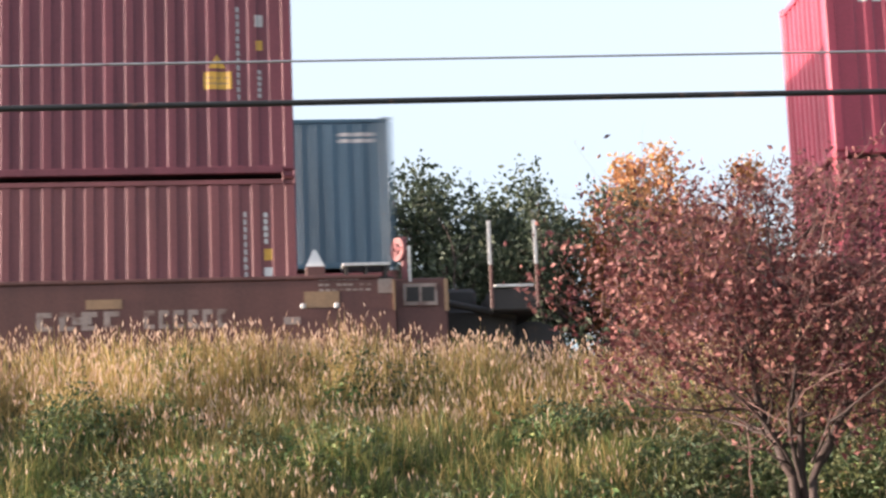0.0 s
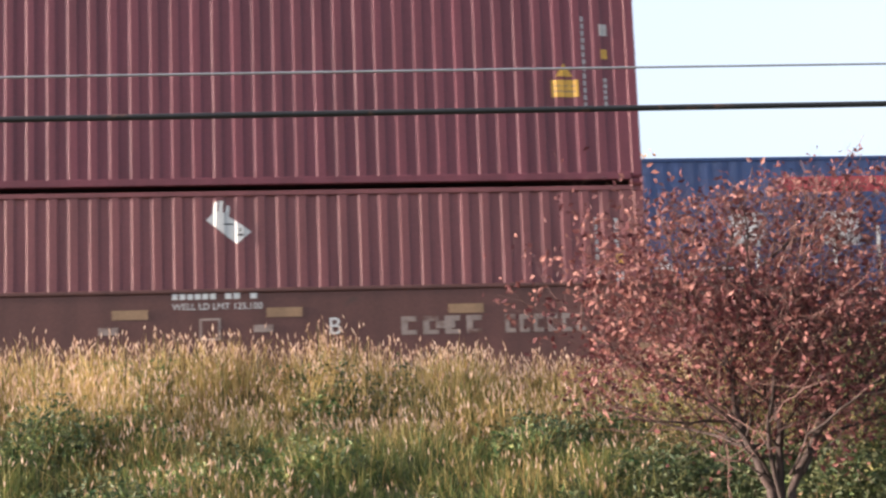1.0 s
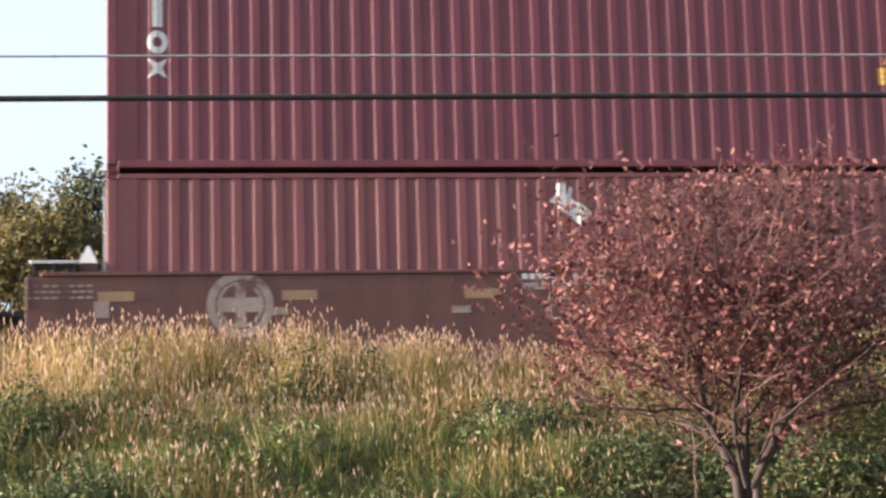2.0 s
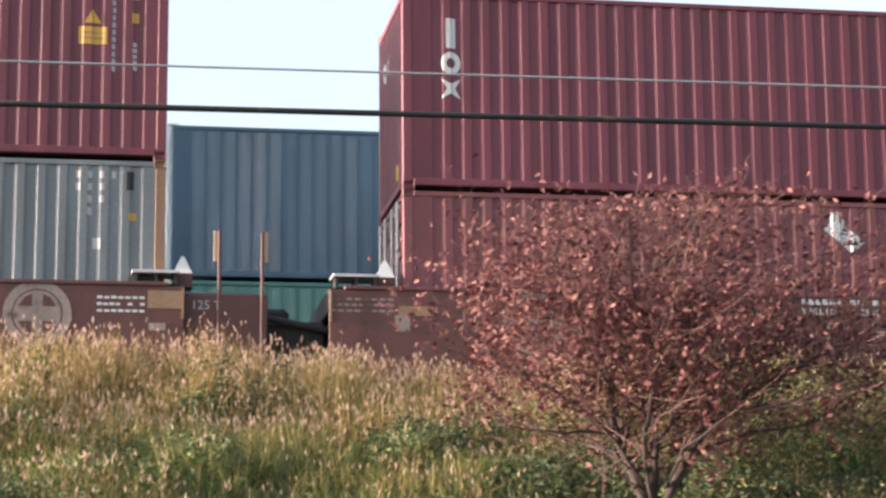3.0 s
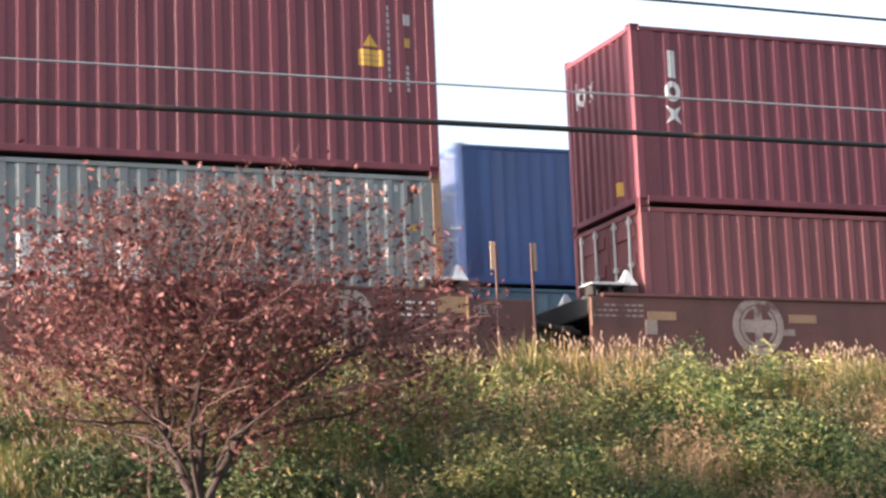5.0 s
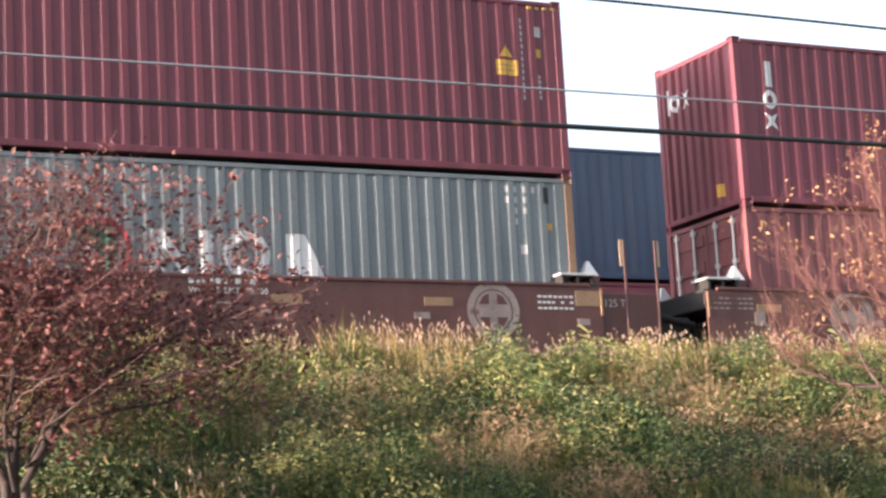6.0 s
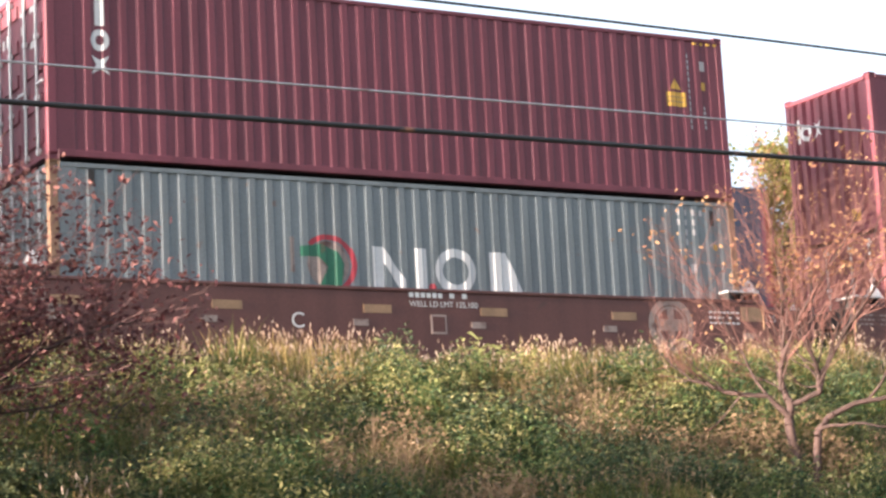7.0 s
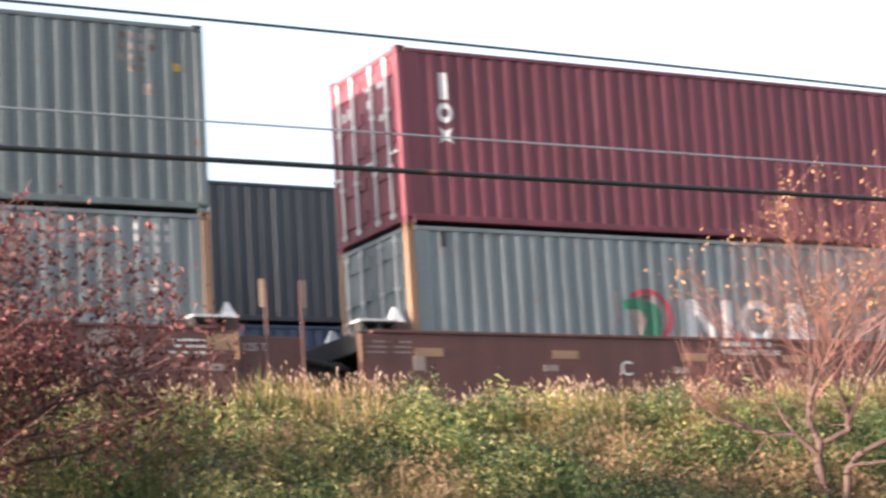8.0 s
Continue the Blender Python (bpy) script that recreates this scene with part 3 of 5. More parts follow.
    for k, px in enumerate(right[2]):
        bm = bmesh.new()
        block(bm, px - 0.022, px + 0.022, -OUT + 0.0, -OUT + 0.022, SILL - (0.95 if px < 2 else 0.5), SILL + 0.72, bevel=0.008)
        part("stanchion", bm, CAR, root, "upright steel stanchion")
        if px < 2:
            a, b = sorted((px - 0.022 + 0.044 * k, px - 0.08 + 0.16 * k))
            part("stanchion_plate", slab(a, b, -OUT + 0.015, -OUT + 0.03, SILL + 0.3, SILL + 0.72, bevel=0.004), PALE, root)
        else:
            # pale plate; white puts its sunlit brightness into the colour
            part("stanchion_plate", slab(px - 0.034, px + 0.012, -OUT - 0.012, -OUT - 0.002, SILL + 0.1, SILL + 0.71, bevel=0.003), WHITE, root, "pale stanchion plate coloured white as sunlit")
    joint = right[3]
    part("drawbar", slab(right[0] - 0.2, joint + 0.7, -0.3, 0.3, 0.05, 0.45, bevel=0.04), DARK, root)
    bm = bmesh.new()
    for s in (-1, 1):
        tube(bm, (right[0], s * 0.9, SILL - 0.5), (joint + 0.5, s * 0.35, 0.5), 0.09, sides=8)
        tube(bm, (right[0], s * 1.15, SILL - 0.2), (joint + 0.6, s * 1.0, SILL - 0.55), 0.05, sides=8)
    block(bm, right[0] + 0.1, joint + 0.6, -0.95, 0.95, SILL - 0.85, SILL - 0.42, bevel=0.05)
    block(bm, right[0] + 0.25, joint + 0.1, -0.7, 0.7, SILL - 0.45, SILL - (0.08 if right is END else 0.2), bevel=0.06)
    part("joint_casting", bm, DARK, root, "black steel joint between units")
    truck(root, joint)
    return root


car_b = well_car("rusty brown articulated well car with weathered lettering and a brake wheel", END, 1.05, "B", -10.4)
near(car_b, U1, FLOOR)
near(well_car("rusty brown articulated well car with a weathered round emblem", ARTIC, 1.05, "C", -1.68), U2, FLOOR)
near(well_car("rusty brown articulated well car under grey containers", ARTIC, 1.05, "D", -1.68), U3, FLOOR)
near(well_car("rusty brown well car under bright red containers", END, 0.8, "A", -1.68), U0, FLOOR)
yo = -OUT - 0.004
# weathered reporting marks, brake wheel and brake panel on the first unit
for x0_, n in ((-3.49, 4), (-2.07, 6)):
    for k in range(n):
        w_ = 0.29 if n == 4 else 0.19
        xx = x0_ + k * w_ * 1.02
        marks("mark_bar", [rect(xx, xx + w_ * 0.3, SILL - 0.68, SILL - 0.43), rect(xx + w_ * 0.3, xx + w_ * 0.72, SILL - 0.5, SILL - 0.43), rect(xx + w_ * 0.3, xx + w_ * 0.72, SILL - 0.68, SILL - 0.62)], DULL, car_b, None, yo - 0.003)
for z, n in ((-0.07, 9), (-0.15, 9), (-0.22, 8)):
    marks("notice_bars", lines(0.27, 0.99, SILL + z, 0.035, n, RND), DULL, car_b, None, yo - 0.006)
part("end_plate", slab(1.07, 1.27, yo - 0.006, yo + 0.01, SILL - 0.26, SILL - 0.06), DULL, car_b)
part("end_plate", slab(0.07, 0.54, yo - 0.006, yo + 0.01, SILL - 0.44, SILL - 0.22), TAN, car_b)
for x in (0.05, 0.5):
    part("lamp_reflector", slab(x - 0.03, x + 0.03, yo - 0.02, yo + 0.01, SILL - 0.45, SILL - 0.38, bevel=0.01), WHITE, car_b, "small white reflector")
box_y = -OUT + 0.12
panel = part("brake_panel", slab(1.42, 1.88, box_y - 0.03, box_y, SILL - 0.42, SILL - 0.12), DULL, car_b, "outlined grey panel")
for a, b in ((1.46, 1.63), (1.67, 1.84)):
    part("panel_field", slab(a, b, box_y - 0.036, box_y - 0.02, SILL - 0.37, SILL - 0.17), DARK, panel)
part("box_edge", slab(1.98, 2.03, box_y - 0.02, box_y + 0.02, SILL - 0.5, SILL - 0.06), TAN, car_b)
bm = ring_plate(0.08, 0.165, 0.0, 0.03, 28)
for k in range(3):
    a = k * math.pi / 1.5
    tube(bm, (0, 0.015, 0), (0.12 * math.cos(a), 0.015, 0.12 * math.sin(a)), 0.03, sides=6)
wheel = part("brake_wheel", bm, RED_B, car_b, "round red brake wheel", pose(1.36, -OUT + 0.22, SILL + 0.38, 0, 0, -62))
part("brake_stand", slab(1.42, 1.5, -OUT + 0.2, -OUT + 0.3, SILL - 0.1, SILL + 0.55, bevel=0.01), RED_B, car_b)
part("handrail", slab(1.5, 1.53, -OUT + 0.05, -OUT + 0.08, SILL - 0.1, SILL + 0.4), ZINC, car_b)

# ---------- the far train ----------
FAR = [  # left end along the train, upper paint, heights of both, length, marks
    (-9.2, STEEL, 2.896, 2.896, LONG, "lines"), (11.65, NAVY, 2.896, 2.896, LONG, "name"), (32.5, BLUE, 2.591, 2.591, LONG, "red"), (53.3, None, 2.896, 0, LONG, ""),
    (78.7, STEEL, 2.896, 2.896, LONG, "lines"), (94.0, BLUE, 2.896, 2.591, LONG, ""), (113.7, TEAL, 2.896, 2.896, LONG, ""), (129.1, NAVY, 2.896, 2.591, LONG, ""), (144.7, BLUE, 2.896, 2.896, LONG, ""),
    (160.2, BROWN, 2.896, 2.896, LONG, "column"), (175.5, NAVY, 2.896, 2.896, LONG, "big"), (194.9, NAVY, 2.591, 2.896, 16.15, "block"), (217.9, CHAR, 2.896, 2.896, LONG, ""),
]
KINDS = {STEEL: "steel blue", NAVY: "dark navy blue", BLUE: "deep blue", TEAL: "teal green", BROWN: "red brown", CHAR: "charcoal grey"}
LOWERS = [RED_B, STEEL, NAVY, BLUE, TEAL, RED, NAVY, BROWN, STEEL, GREY_D, RED, BROWN, NAVY]


def far_car(long):
    root = new("well_car")
    tagged(root, "dark well car of the passing train", "railway wagon", "far train")
    for s in (-1, 1):
        a, b = sorted((s * OUT, s * (OUT - 0.06)))
        part("side_sill", slab(-long - 1.3, 1.3, a, b, -0.15, SILL, bevel=0.02), CAR, root)
    part("well_floor", slab(-long - 0.4, 0.4, -OUT + 0.06, OUT - 0.06, -0.12, -0.02), DARK, root)
    for x in (-long - 0.85, 0.85):
        part("end_platform", slab(x - 0.44, x + 0.44, -OUT + 0.07, OUT - 0.07, SILL - 0.4, SILL - 0.05, bevel=0.03), DARK, root)
    for s in (-long - 1.6, 1.6):
        truck(root, s)
    return root


base_car = {}
for k, (w0, paint, h1, h2, long, what) in enumerate(FAR):
    if long not in base_car:
        base_car[long] = far_car(long)
        wagon = base_car[long]
    else:
        wagon = copy_thing(base_car[long], pose(0, 0, 0))
    ride(wagon, w0 + long, FLOOR + 0.11, "far", FAR_TRACK)
    low = LOWERS[k]
    c, p = container("container", "%s container low in the passing train" % ("faded red" if low in (RED, RED_B, BROWN) else "blue or grey painted"), low, h1, long=long, group="far containers")
    ride(c, w0 + long, FLOOR + 0.13, "far", FAR_TRACK)
    if not paint:
        continue
    c, p = container("container", KINDS[paint] + " shipping container on top of the passing train", paint, h2, left="door" if what in ("block", "") else "ribbed", long=long, group="far containers")
    a = -long
    if what == "name":
        each("name_mark", [rect(a + 0.45, a + 0.72, h2 - 0.72, h2 - 0.32), rect(a + 0.8, a + 1.12, h2 - 0.72, h2 - 0.32)], LOGO_RED, c, p, y, "red painted mark")
        for j in range(5):
            marks("name_mark", hoop(a + 1.42 + j * 0.46, h2 - 0.54, 0.1, 0.2, 1.0, n=16), WHITE, c, p, y, "white painted mark")
    elif what == "lines":
        each("name_mark", [rect(-0.95, -0.32, h2 - 0.36, h2 - 0.29), rect(-0.95, -0.32, h2 - 0.48, h2 - 0.41)], MARK, c, p, y)
    elif what == "red":
        each("name_mark", [rect(a + 4.0, a + 8.3, h2 - 0.72, h2 - 0.42)], LOGO_RED, c, p, y, "red painted band")
        each("name_mark", [rect(a + 3.0 + 1.8 * j, a + 3.65 + 1.8 * j, h2 - 1.75, h2 - 1.1) for j in range(4)], WHITE, c, p, y, "white painted marks")
    elif what == "column":
        each("name_mark", [rect(a + 0.75, a + 1.1, h2 - 0.46 - 0.27 * j, h2 - 0.24 - 0.27 * j) for j in range(5)], WHITE, c, p, y, "white painted marks")
    elif what == "big":
        each("name_mark", [rect(a + 5.6, a + 8.0, h2 - 0.95, h2 - 0.8)], LOGO_RED, c, p, y, "red painted band")
        each("name_mark", [[(a + 5.5, h2 - 1.85), (a + 5.75, h2 - 1.15), (a + 6.05, h2 - 1.15), (a + 6.3, h2 - 1.85)], rect(a + 6.4, a + 6.65, h2 - 1.85, h2 - 1.15), rect(a + 6.7, a + 7.0, h2 - 1.4, h2 - 1.15), rect(a + 7.4, a + 7.65, h2 - 1.85, h2 - 1.15), rect(a + 7.65, a + 7.95, h2 - 1.85, h2 - 1.68)], WHITE, c, p, y, "large white painted marks")
    elif what == "block":
        each("name_mark", [rect(a + 2.8, a + 3.9, h2 - 1.0, h2 - 0.35)], WHITE, c, p, y, "white painted block")
        each("name_mark", [rect(a + 9.4, a + 11.3, h2 - 1.7, h2 - 1.25)], DULL, c, p, y)
        marks("edge_stripe", [rect(a + 0.0, a + 0.12, 0.1, h2 - 0.05), rect(-0.12, -0.0, 0.1, h2 - 0.05)], LOGO_RED, c, None, -WIDE / 2 - 0.004, "magenta edge stripe")
    ride(c, w0 + long, FLOOR + 0.13 + h1, "far", FAR_TRACK)


# ---------- ground ----------
def soft(a, b, v):
    k = min(1.0, max(0.0, (v - a) / (b - a)))
    return k * k * (3 - 2 * k)


def lumps(x, y, s=1.0, seed=0.0):
    return noise.noise(Vector((x * s + seed, y * s - seed, seed * 0.37)))


def ground_height(x, y):
    bed = RAIL - 0.42
    if y >= 27.2:
        return bed + (0.0 if y < 46 else 0.25 * lumps(x, y, 0.05, 5))
    crest = bed + 0.0
    dip = -0.16 * math.exp(-((x - 4.3) / 0.8) ** 2) + 0.1 * lumps(x, 3, 0.35, 2)
    if y > 24.6:
        k = soft(24.6, 27.2, y)
        return (crest + dip) * (1 - k) + bed * k
    z = crest + dip - 0.37 * (24.6 - y)
    flat = 0.0
    z = max(z, flat) if z < 0.4 else z
    amp = soft(9, 14, y)
    hummocks = soft(5.5, 8, x) * soft(18.6, 19.8, y) * (1 - soft(23.0, 24.2, y)) * (0.34 * lumps(x, y, 0.85, 17) + 0.12 * lumps(x, y, 2.2, 19))
    return z + amp * (hummocks + 0.3 * lumps(x, y, 0.6, 1) + (0.2 + 0.12 * soft(6, 9, x)) * lumps(x, y, 1.4, 3))


def soil_material():
    m, n, l, b = nodes_of("grassy_soil")
    geo = n.new("ShaderNodeNewGeometry")
    tex, fine = n.new("ShaderNodeTexNoise"), n.new("ShaderNodeTexNoise")
    tex.inputs["Scale"].default_value, tex.inputs["Detail"].default_value = 0.9, 6
    fine.inputs["Scale"].default_value, fine.inputs["Detail"].default_value = 14, 6
    l.new(geo.outputs["Position"], tex.inputs["Vector"])
    l.new(geo.outputs["Position"], fine.inputs["Vector"])
    ramp = n.new("ShaderNodeValToRGB")
    cols = ((0.3, (0.03, 0.042, 0.014)), (0.48, (0.065, 0.07, 0.024)), (0.68, (0.075, 0.06, 0.03)))
    ramp.color_ramp.elements.new(0.5)
    for e, (p_, c_) in zip(ramp.color_ramp.elements, cols):
        e.position, e.color = p_, (*c_, 1)
    mix = n.new("ShaderNodeMath")
    mix.operation = "MULTIPLY_ADD"
    mix.inputs[1].default_value, mix.inputs[2].default_value = 0.5, 0.02
    l.new(fine.outputs["Fac"], mix.inputs[0])
    add = n.new("ShaderNodeMath")
    add.operation = "MULTIPLY_ADD"
    add.inputs[1].default_value = 0.5
    l.new(tex.outputs["Fac"], add.inputs[0])
    l.new(mix.outputs[0], add.inputs[2])
    l.new(add.outputs[0], ramp.inputs[0])
    l.new(ramp.outputs[0], b.inputs["Base Color"])
    b.inputs["Roughness"].default_value = 0.95
    bp = n.new("ShaderNodeBump")
    bp.inputs["Strength"].default_value, bp.inputs["Distance"].default_value = 0.8, 0.06
    l.new(fine.outputs["Fac"], bp.inputs["Height"])
    l.new(bp.outputs[0], b.inputs["Normal"])
    return m


SOIL = soil_material()
BALLAST = coat("crushed_stone", (0.16, 0.145, 0.13), 0.95, wear=(0.06, 0.055, 0.05), worn=0.5, grain=0.35, streak=False, bump=0.9, scale=2)
xs = [-1500, -700, -300, -140, -80, -50, -35] + [-25 + 0.5 * k for k in range(141)] + [50, 60, 80, 110, 160, 300, 700, 1500]
ys = [-600, -200, -80, -30, -10, 0, 5, 8] + [10 + 0.4 * k for k in range(45)] + [28, 30, 34, 38, 42, 46, 50, 56, 64, 75, 90, 120, 180, 300, 600, 1500]
tagged(sheet("ground", xs, ys, ground_height, SOIL), "grassy embankment rising to the railway", "ground", kind="structure")


def track(yc, w0, w1, top):
    """Ballast bed, ties and two rails with their top at the given height."""
    bed = RAIL - 0.42
    root = new("track")
    tagged(root, "railway track on crushed stone ballast", "railway track", kind="structure")
    bm = bmesh.new()
    prof = ((-2.6, bed - 0.1), (-1.75, top - 0.2), (1.75, top - 0.2), (2.6, bed - 0.1))
    vs = [[bm.verts.new((x, yc + a, z)) for a, z in prof] for x in np.linspace(w0, w1, 12)]
    for r0, r1 in zip(vs, vs[1:]):
        for k in range(3):
            bm.faces.new((r0[k], r1[k], r1[k + 1], r0[k + 1]))
    part("ballast", bm, BALLAST, root)
    for s in (-1, 1):
        bm = bmesh.new()
        block(bm, w0, w1, yc + s * 0.755 - 0.036, yc + s * 0.755 + 0.036, top - 0.045, top)
        block(bm, w0, w1, yc + s * 0.755 - 0.01, yc + s * 0.755 + 0.01, top - 0.14, top - 0.04)
        block(bm, w0, w1, yc + s * 0.755 - 0.07, yc + s * 0.755 + 0.07, top - 0.165, top - 0.14)
        part("rail", bm, RAILS, root, "worn steel rail")
    tie = mesh_of("tie", slab(-0.11, 0.11, yc - 1.3, yc + 1.3, top - 0.3, top - 0.166, bevel=0.01), TIES)
    for k in range(70):
        child("tie", tie, root, pose(-8 + 0.55 * k, 0, 0))


track(TRACK, -70, 110, RAIL)
track(FAR_TRACK, -230, 260, RAIL + 0.11)

# ---------- overhead cables ----------
def cable(name, label, coef, radius, material, sag=0.0):
    cu = bpy.data.curves.new(name, "CURVE")
    cu.dimensions, cu.bevel_depth, cu.bevel_resolution = "3D", radius, 2
    sp = cu.splines.new("POLY")
    pts = [-60 + 1.5 * k for k in range(95)]
    sp.points.add(len(pts) - 1)
    for q, x in zip(sp.points, pts):
        xc = min(14.0, max(-4.0, x))
        z = coef[0] * xc * xc + coef[1] * xc + coef[2] + (x - xc) * (2 * coef[0] * xc + coef[1])
        q.co = (x, 13.0, z + 0.004 * math.sin(x * 2.1), 1)
    cu.materials.append(material)
    tmp = bpy.data.objects.new("tmp", cu)
    scene.collection.objects.link(tmp)
    me = bpy.data.meshes.new_from_object(tmp.evaluated_get(bpy.context.evaluated_depsgraph_get()))
    bpy.data.objects.remove(tmp)
    return tagged(new(name, me), label, "cable", "overhead cables")


cable("overhead_cable", "thick black overhead cable strung along the railway", (-1.74e-4, 0.0077, 5.177), 0.02, CABLE)
cable("overhead_wire", "thin pale overhead wire above the thick cable", (-1.58e-4, 0.0072, 5.449), 0.0075, WIRE)
cable("overhead_cable", "thin dark overhead cable, the highest of three", (-1.05e-3, 0.01315, 6.169), 0.011, CABLE)


# ---------- plants ----------
def from_arrays(name, verts, faces, material):
    me = bpy.data.meshes.new(name)
    me.from_pydata(verts, [], faces)
    me.materials.append(material)
    return me


GOLD = foliage("golden_grass", ((0.15, 0.1, 0.04), (0.27, 0.185, 0.065), (0.43, 0.305, 0.115), (0.55, 0.43, 0.2)), clear=0.4)
GREEN = foliage("green_grass", ((0.02, 0.046, 0.014), (0.045, 0.082, 0.024), (0.1, 0.125, 0.036), (0.22, 0.205, 0.07)), clear=0.4)
WEED = foliage("broad_weed", ((0.02, 0.06, 0.022), (0.04, 0.09, 0.03), (0.09, 0.14, 0.045), (0.2, 0.22, 0.08)), clear=0.22, patch=1.0)
DRY = foliage("dry_weed", ((0.14, 0.09, 0.05), (0.24, 0.16, 0.09), (0.34, 0.23, 0.14)), clear=0.3)
LEAFY = foliage("yellow_green_weed", ((0.05, 0.07, 0.02), (0.1, 0.118, 0.034), (0.19, 0.185, 0.06), (0.33, 0.3, 0.13)), clear=0.22, patch=1.5)
# dark green growth; its colour also stands in for shade by tree and hollows
DARK_SHADE = foliage("dark_weed", ((0.014, 0.033, 0.014), (0.027, 0.05, 0.02), (0.05, 0.07, 0.03), (0.1, 0.11, 0.05)), clear=0.2, patch=1.0)
HEADS = foliage("seed_heads", ((0.32, 0.2, 0.14), (0.52, 0.36, 0.27), (0.72, 0.58, 0.48)), clear=0.4)
g = np.random.default_rng(3)


def gold_share(x, y):
    """How much of the grass is dry and golden here."""
    up = soft(20.9, 23.6, y + 0.9 * lumps(x, y, 0.6, 9) + 0.7 * lumps(x, y, 1.7, 4))
    left = 1.0 - soft(3.5, 7.5, x)
    base = 0.08 + 0.95 * up * (0.34 + 0.66 * left) + 0.06 * left
    extra = 0.35 * (lumps(x, y, 0.8, 21) > 0.22)
    hole = 0.8 * math.exp(-((x - 4.15) ** 2 + (y - 23.6) ** 2) / 0.25)
    return min(0.86, max(0.04, base + extra - hole))


def blade(verts, faces, x, y, z, tall, wide, lean, bend, turn):
    """A tapered, bent blade of three segments."""
    dx, dy = math.cos(turn), math.sin(turn)
    ox, oy = -dy, dx
    n0 = len(verts)
    for k, (f, w) in enumerate(((0, 1.0), (0.45, 0.85), (0.8, 0.5))):
        reach = lean * f + bend * f * f
        h = tall * f * (1 - 0.25 * bend * f)
        for s in (-1, 1):
            verts.append((x + ox * reach + dx * s * wide * w / 2, y + oy * reach + dy * s * wide * w / 2, z + h))
    reach = lean + bend
    verts.append((x + ox * reach, y + oy * reach, z + tall * (1 - 0.25 * bend)))
    faces += [(n0, n0 + 1, n0 + 3, n0 + 2), (n0 + 2, n0 + 3, n0 + 5, n0 + 4), (n0 + 4, n0 + 5, n0 + 6)]
    return (x + ox * reach, y + oy * reach, z + tall * (1 - 0.25 * bend))


gold_v, gold_f, green_v, green_f, head_v, head_f = [], [], [], [], [], []


def seed_head(x, y, z, long, wide):
    turn = g.uniform(0, math.pi)
    dx, dy = math.cos(turn), math.sin(turn)
    tx, ty = g.normal(0, 0.3), g.normal(0, 0.3)
    for ex, ey in ((dx, dy), (-dy, dx)):
        n0 = len(head_v)
        head_v.extend([(x, y, z - 0.2 * long), (x + ex * wide + tx * long * 0.4, y + ey * wide + ty * long * 0.4, z + 0.35 * long), (x + tx * long, y + ty * long, z + long), (x - ex * wide + tx * long * 0.4, y - ey * wide + ty * long * 0.4, z + 0.35 * long)])
        head_f.append((n0, n0 + 1, n0 + 2, n0 + 3))


for _ in range(21500):
    # tufts, thicker towards the crest where they are seen edge on
    x, y = g.uniform(-6.5, 25.0), 17.8 + 8.4 * g.random()
    if lumps(x, y, 2.3, 31) < -0.38:
        continue
    if 4.3 < x < 6.5 and y < 20.4 and g.random() < 0.5:
        continue
    share = gold_share(x, y)
    gold = g.random() < share
    if x > 5.5 and y < 23.9 and g.random() < 0.25 * soft(5.5, 8.0, x):
        continue
    tall_here = (0.42 + 0.25 * lumps(x, y, 0.9, 14) + 0.12 * lumps(x, y, 2.6, 6)) * (0.75 + 0.35 * share) * (1 - 0.3 * soft(6, 9, x) * (1 - soft(23.3, 24.3, y))) + 0.1 * soft(23.0, 24.4, y)
    for _k in range(7):
        bx, by = x + g.normal(0, 0.07), y + g.normal(0, 0.07)
        z = ground_height(bx, by) - 0.02
        tall = tall_here * g.uniform(0.55, 1.25)
        if by > 25.2:
            tall *= 0.75
        tip = blade(gold_v if gold else green_v, gold_f if gold else green_f, bx, by, z, tall, g.uniform(0.006, 0.014) * (1.0 if gold else 1.3), g.normal(0, 0.15) + 0.03, abs(g.normal(0.12, 0.2)), g.uniform(0, 2 * math.pi))
        if gold and g.random() < 0.5 and tall > 0.33:
            seed_head(*tip, g.uniform(0.04, 0.085), g.uniform(0.005, 0.01))
tagged(new("golden_grass", from_arrays("golden_grass", gold_v, gold_f, GOLD)), "tall dry golden grass along the embankment crest", "grass", kind="stuff")
tagged(new("green_grass", from_arrays("green_grass", green_v, green_f, GREEN)), "green grass and weeds covering the slope", "grass", kind="stuff")
tagged(new("seed_heads", from_arrays("seed_heads", head_v, head_f, HEADS)), "pale seed heads of the dry grass", "grass", kind="stuff")


def leaf_quads(verts, faces, centre, size, spread=1.0, narrow=0.55):
    """One pointed leaf, folded a little along its midrib."""
    d = Vector((g.normal(), g.normal(), g.normal(0, 0.8))).normalized()
    s = d.cross(Vector((g.normal(), g.normal(), g.normal()))).normalized()
    up = d.cross(s)
    c = Vector(centre)
    n0 = len(verts)
    verts.extend([tuple(c - d * size * 0.5), tuple(c + s * size * narrow * 0.5 + up * size * 0.12), tuple(c + d * size * 0.5), tuple(c - s * size * narrow * 0.5 + up * size * 0.12)])
    faces.append((n0, n0 + 1, n0 + 2))
    faces.append((n0, n0 + 2, n0 + 3))


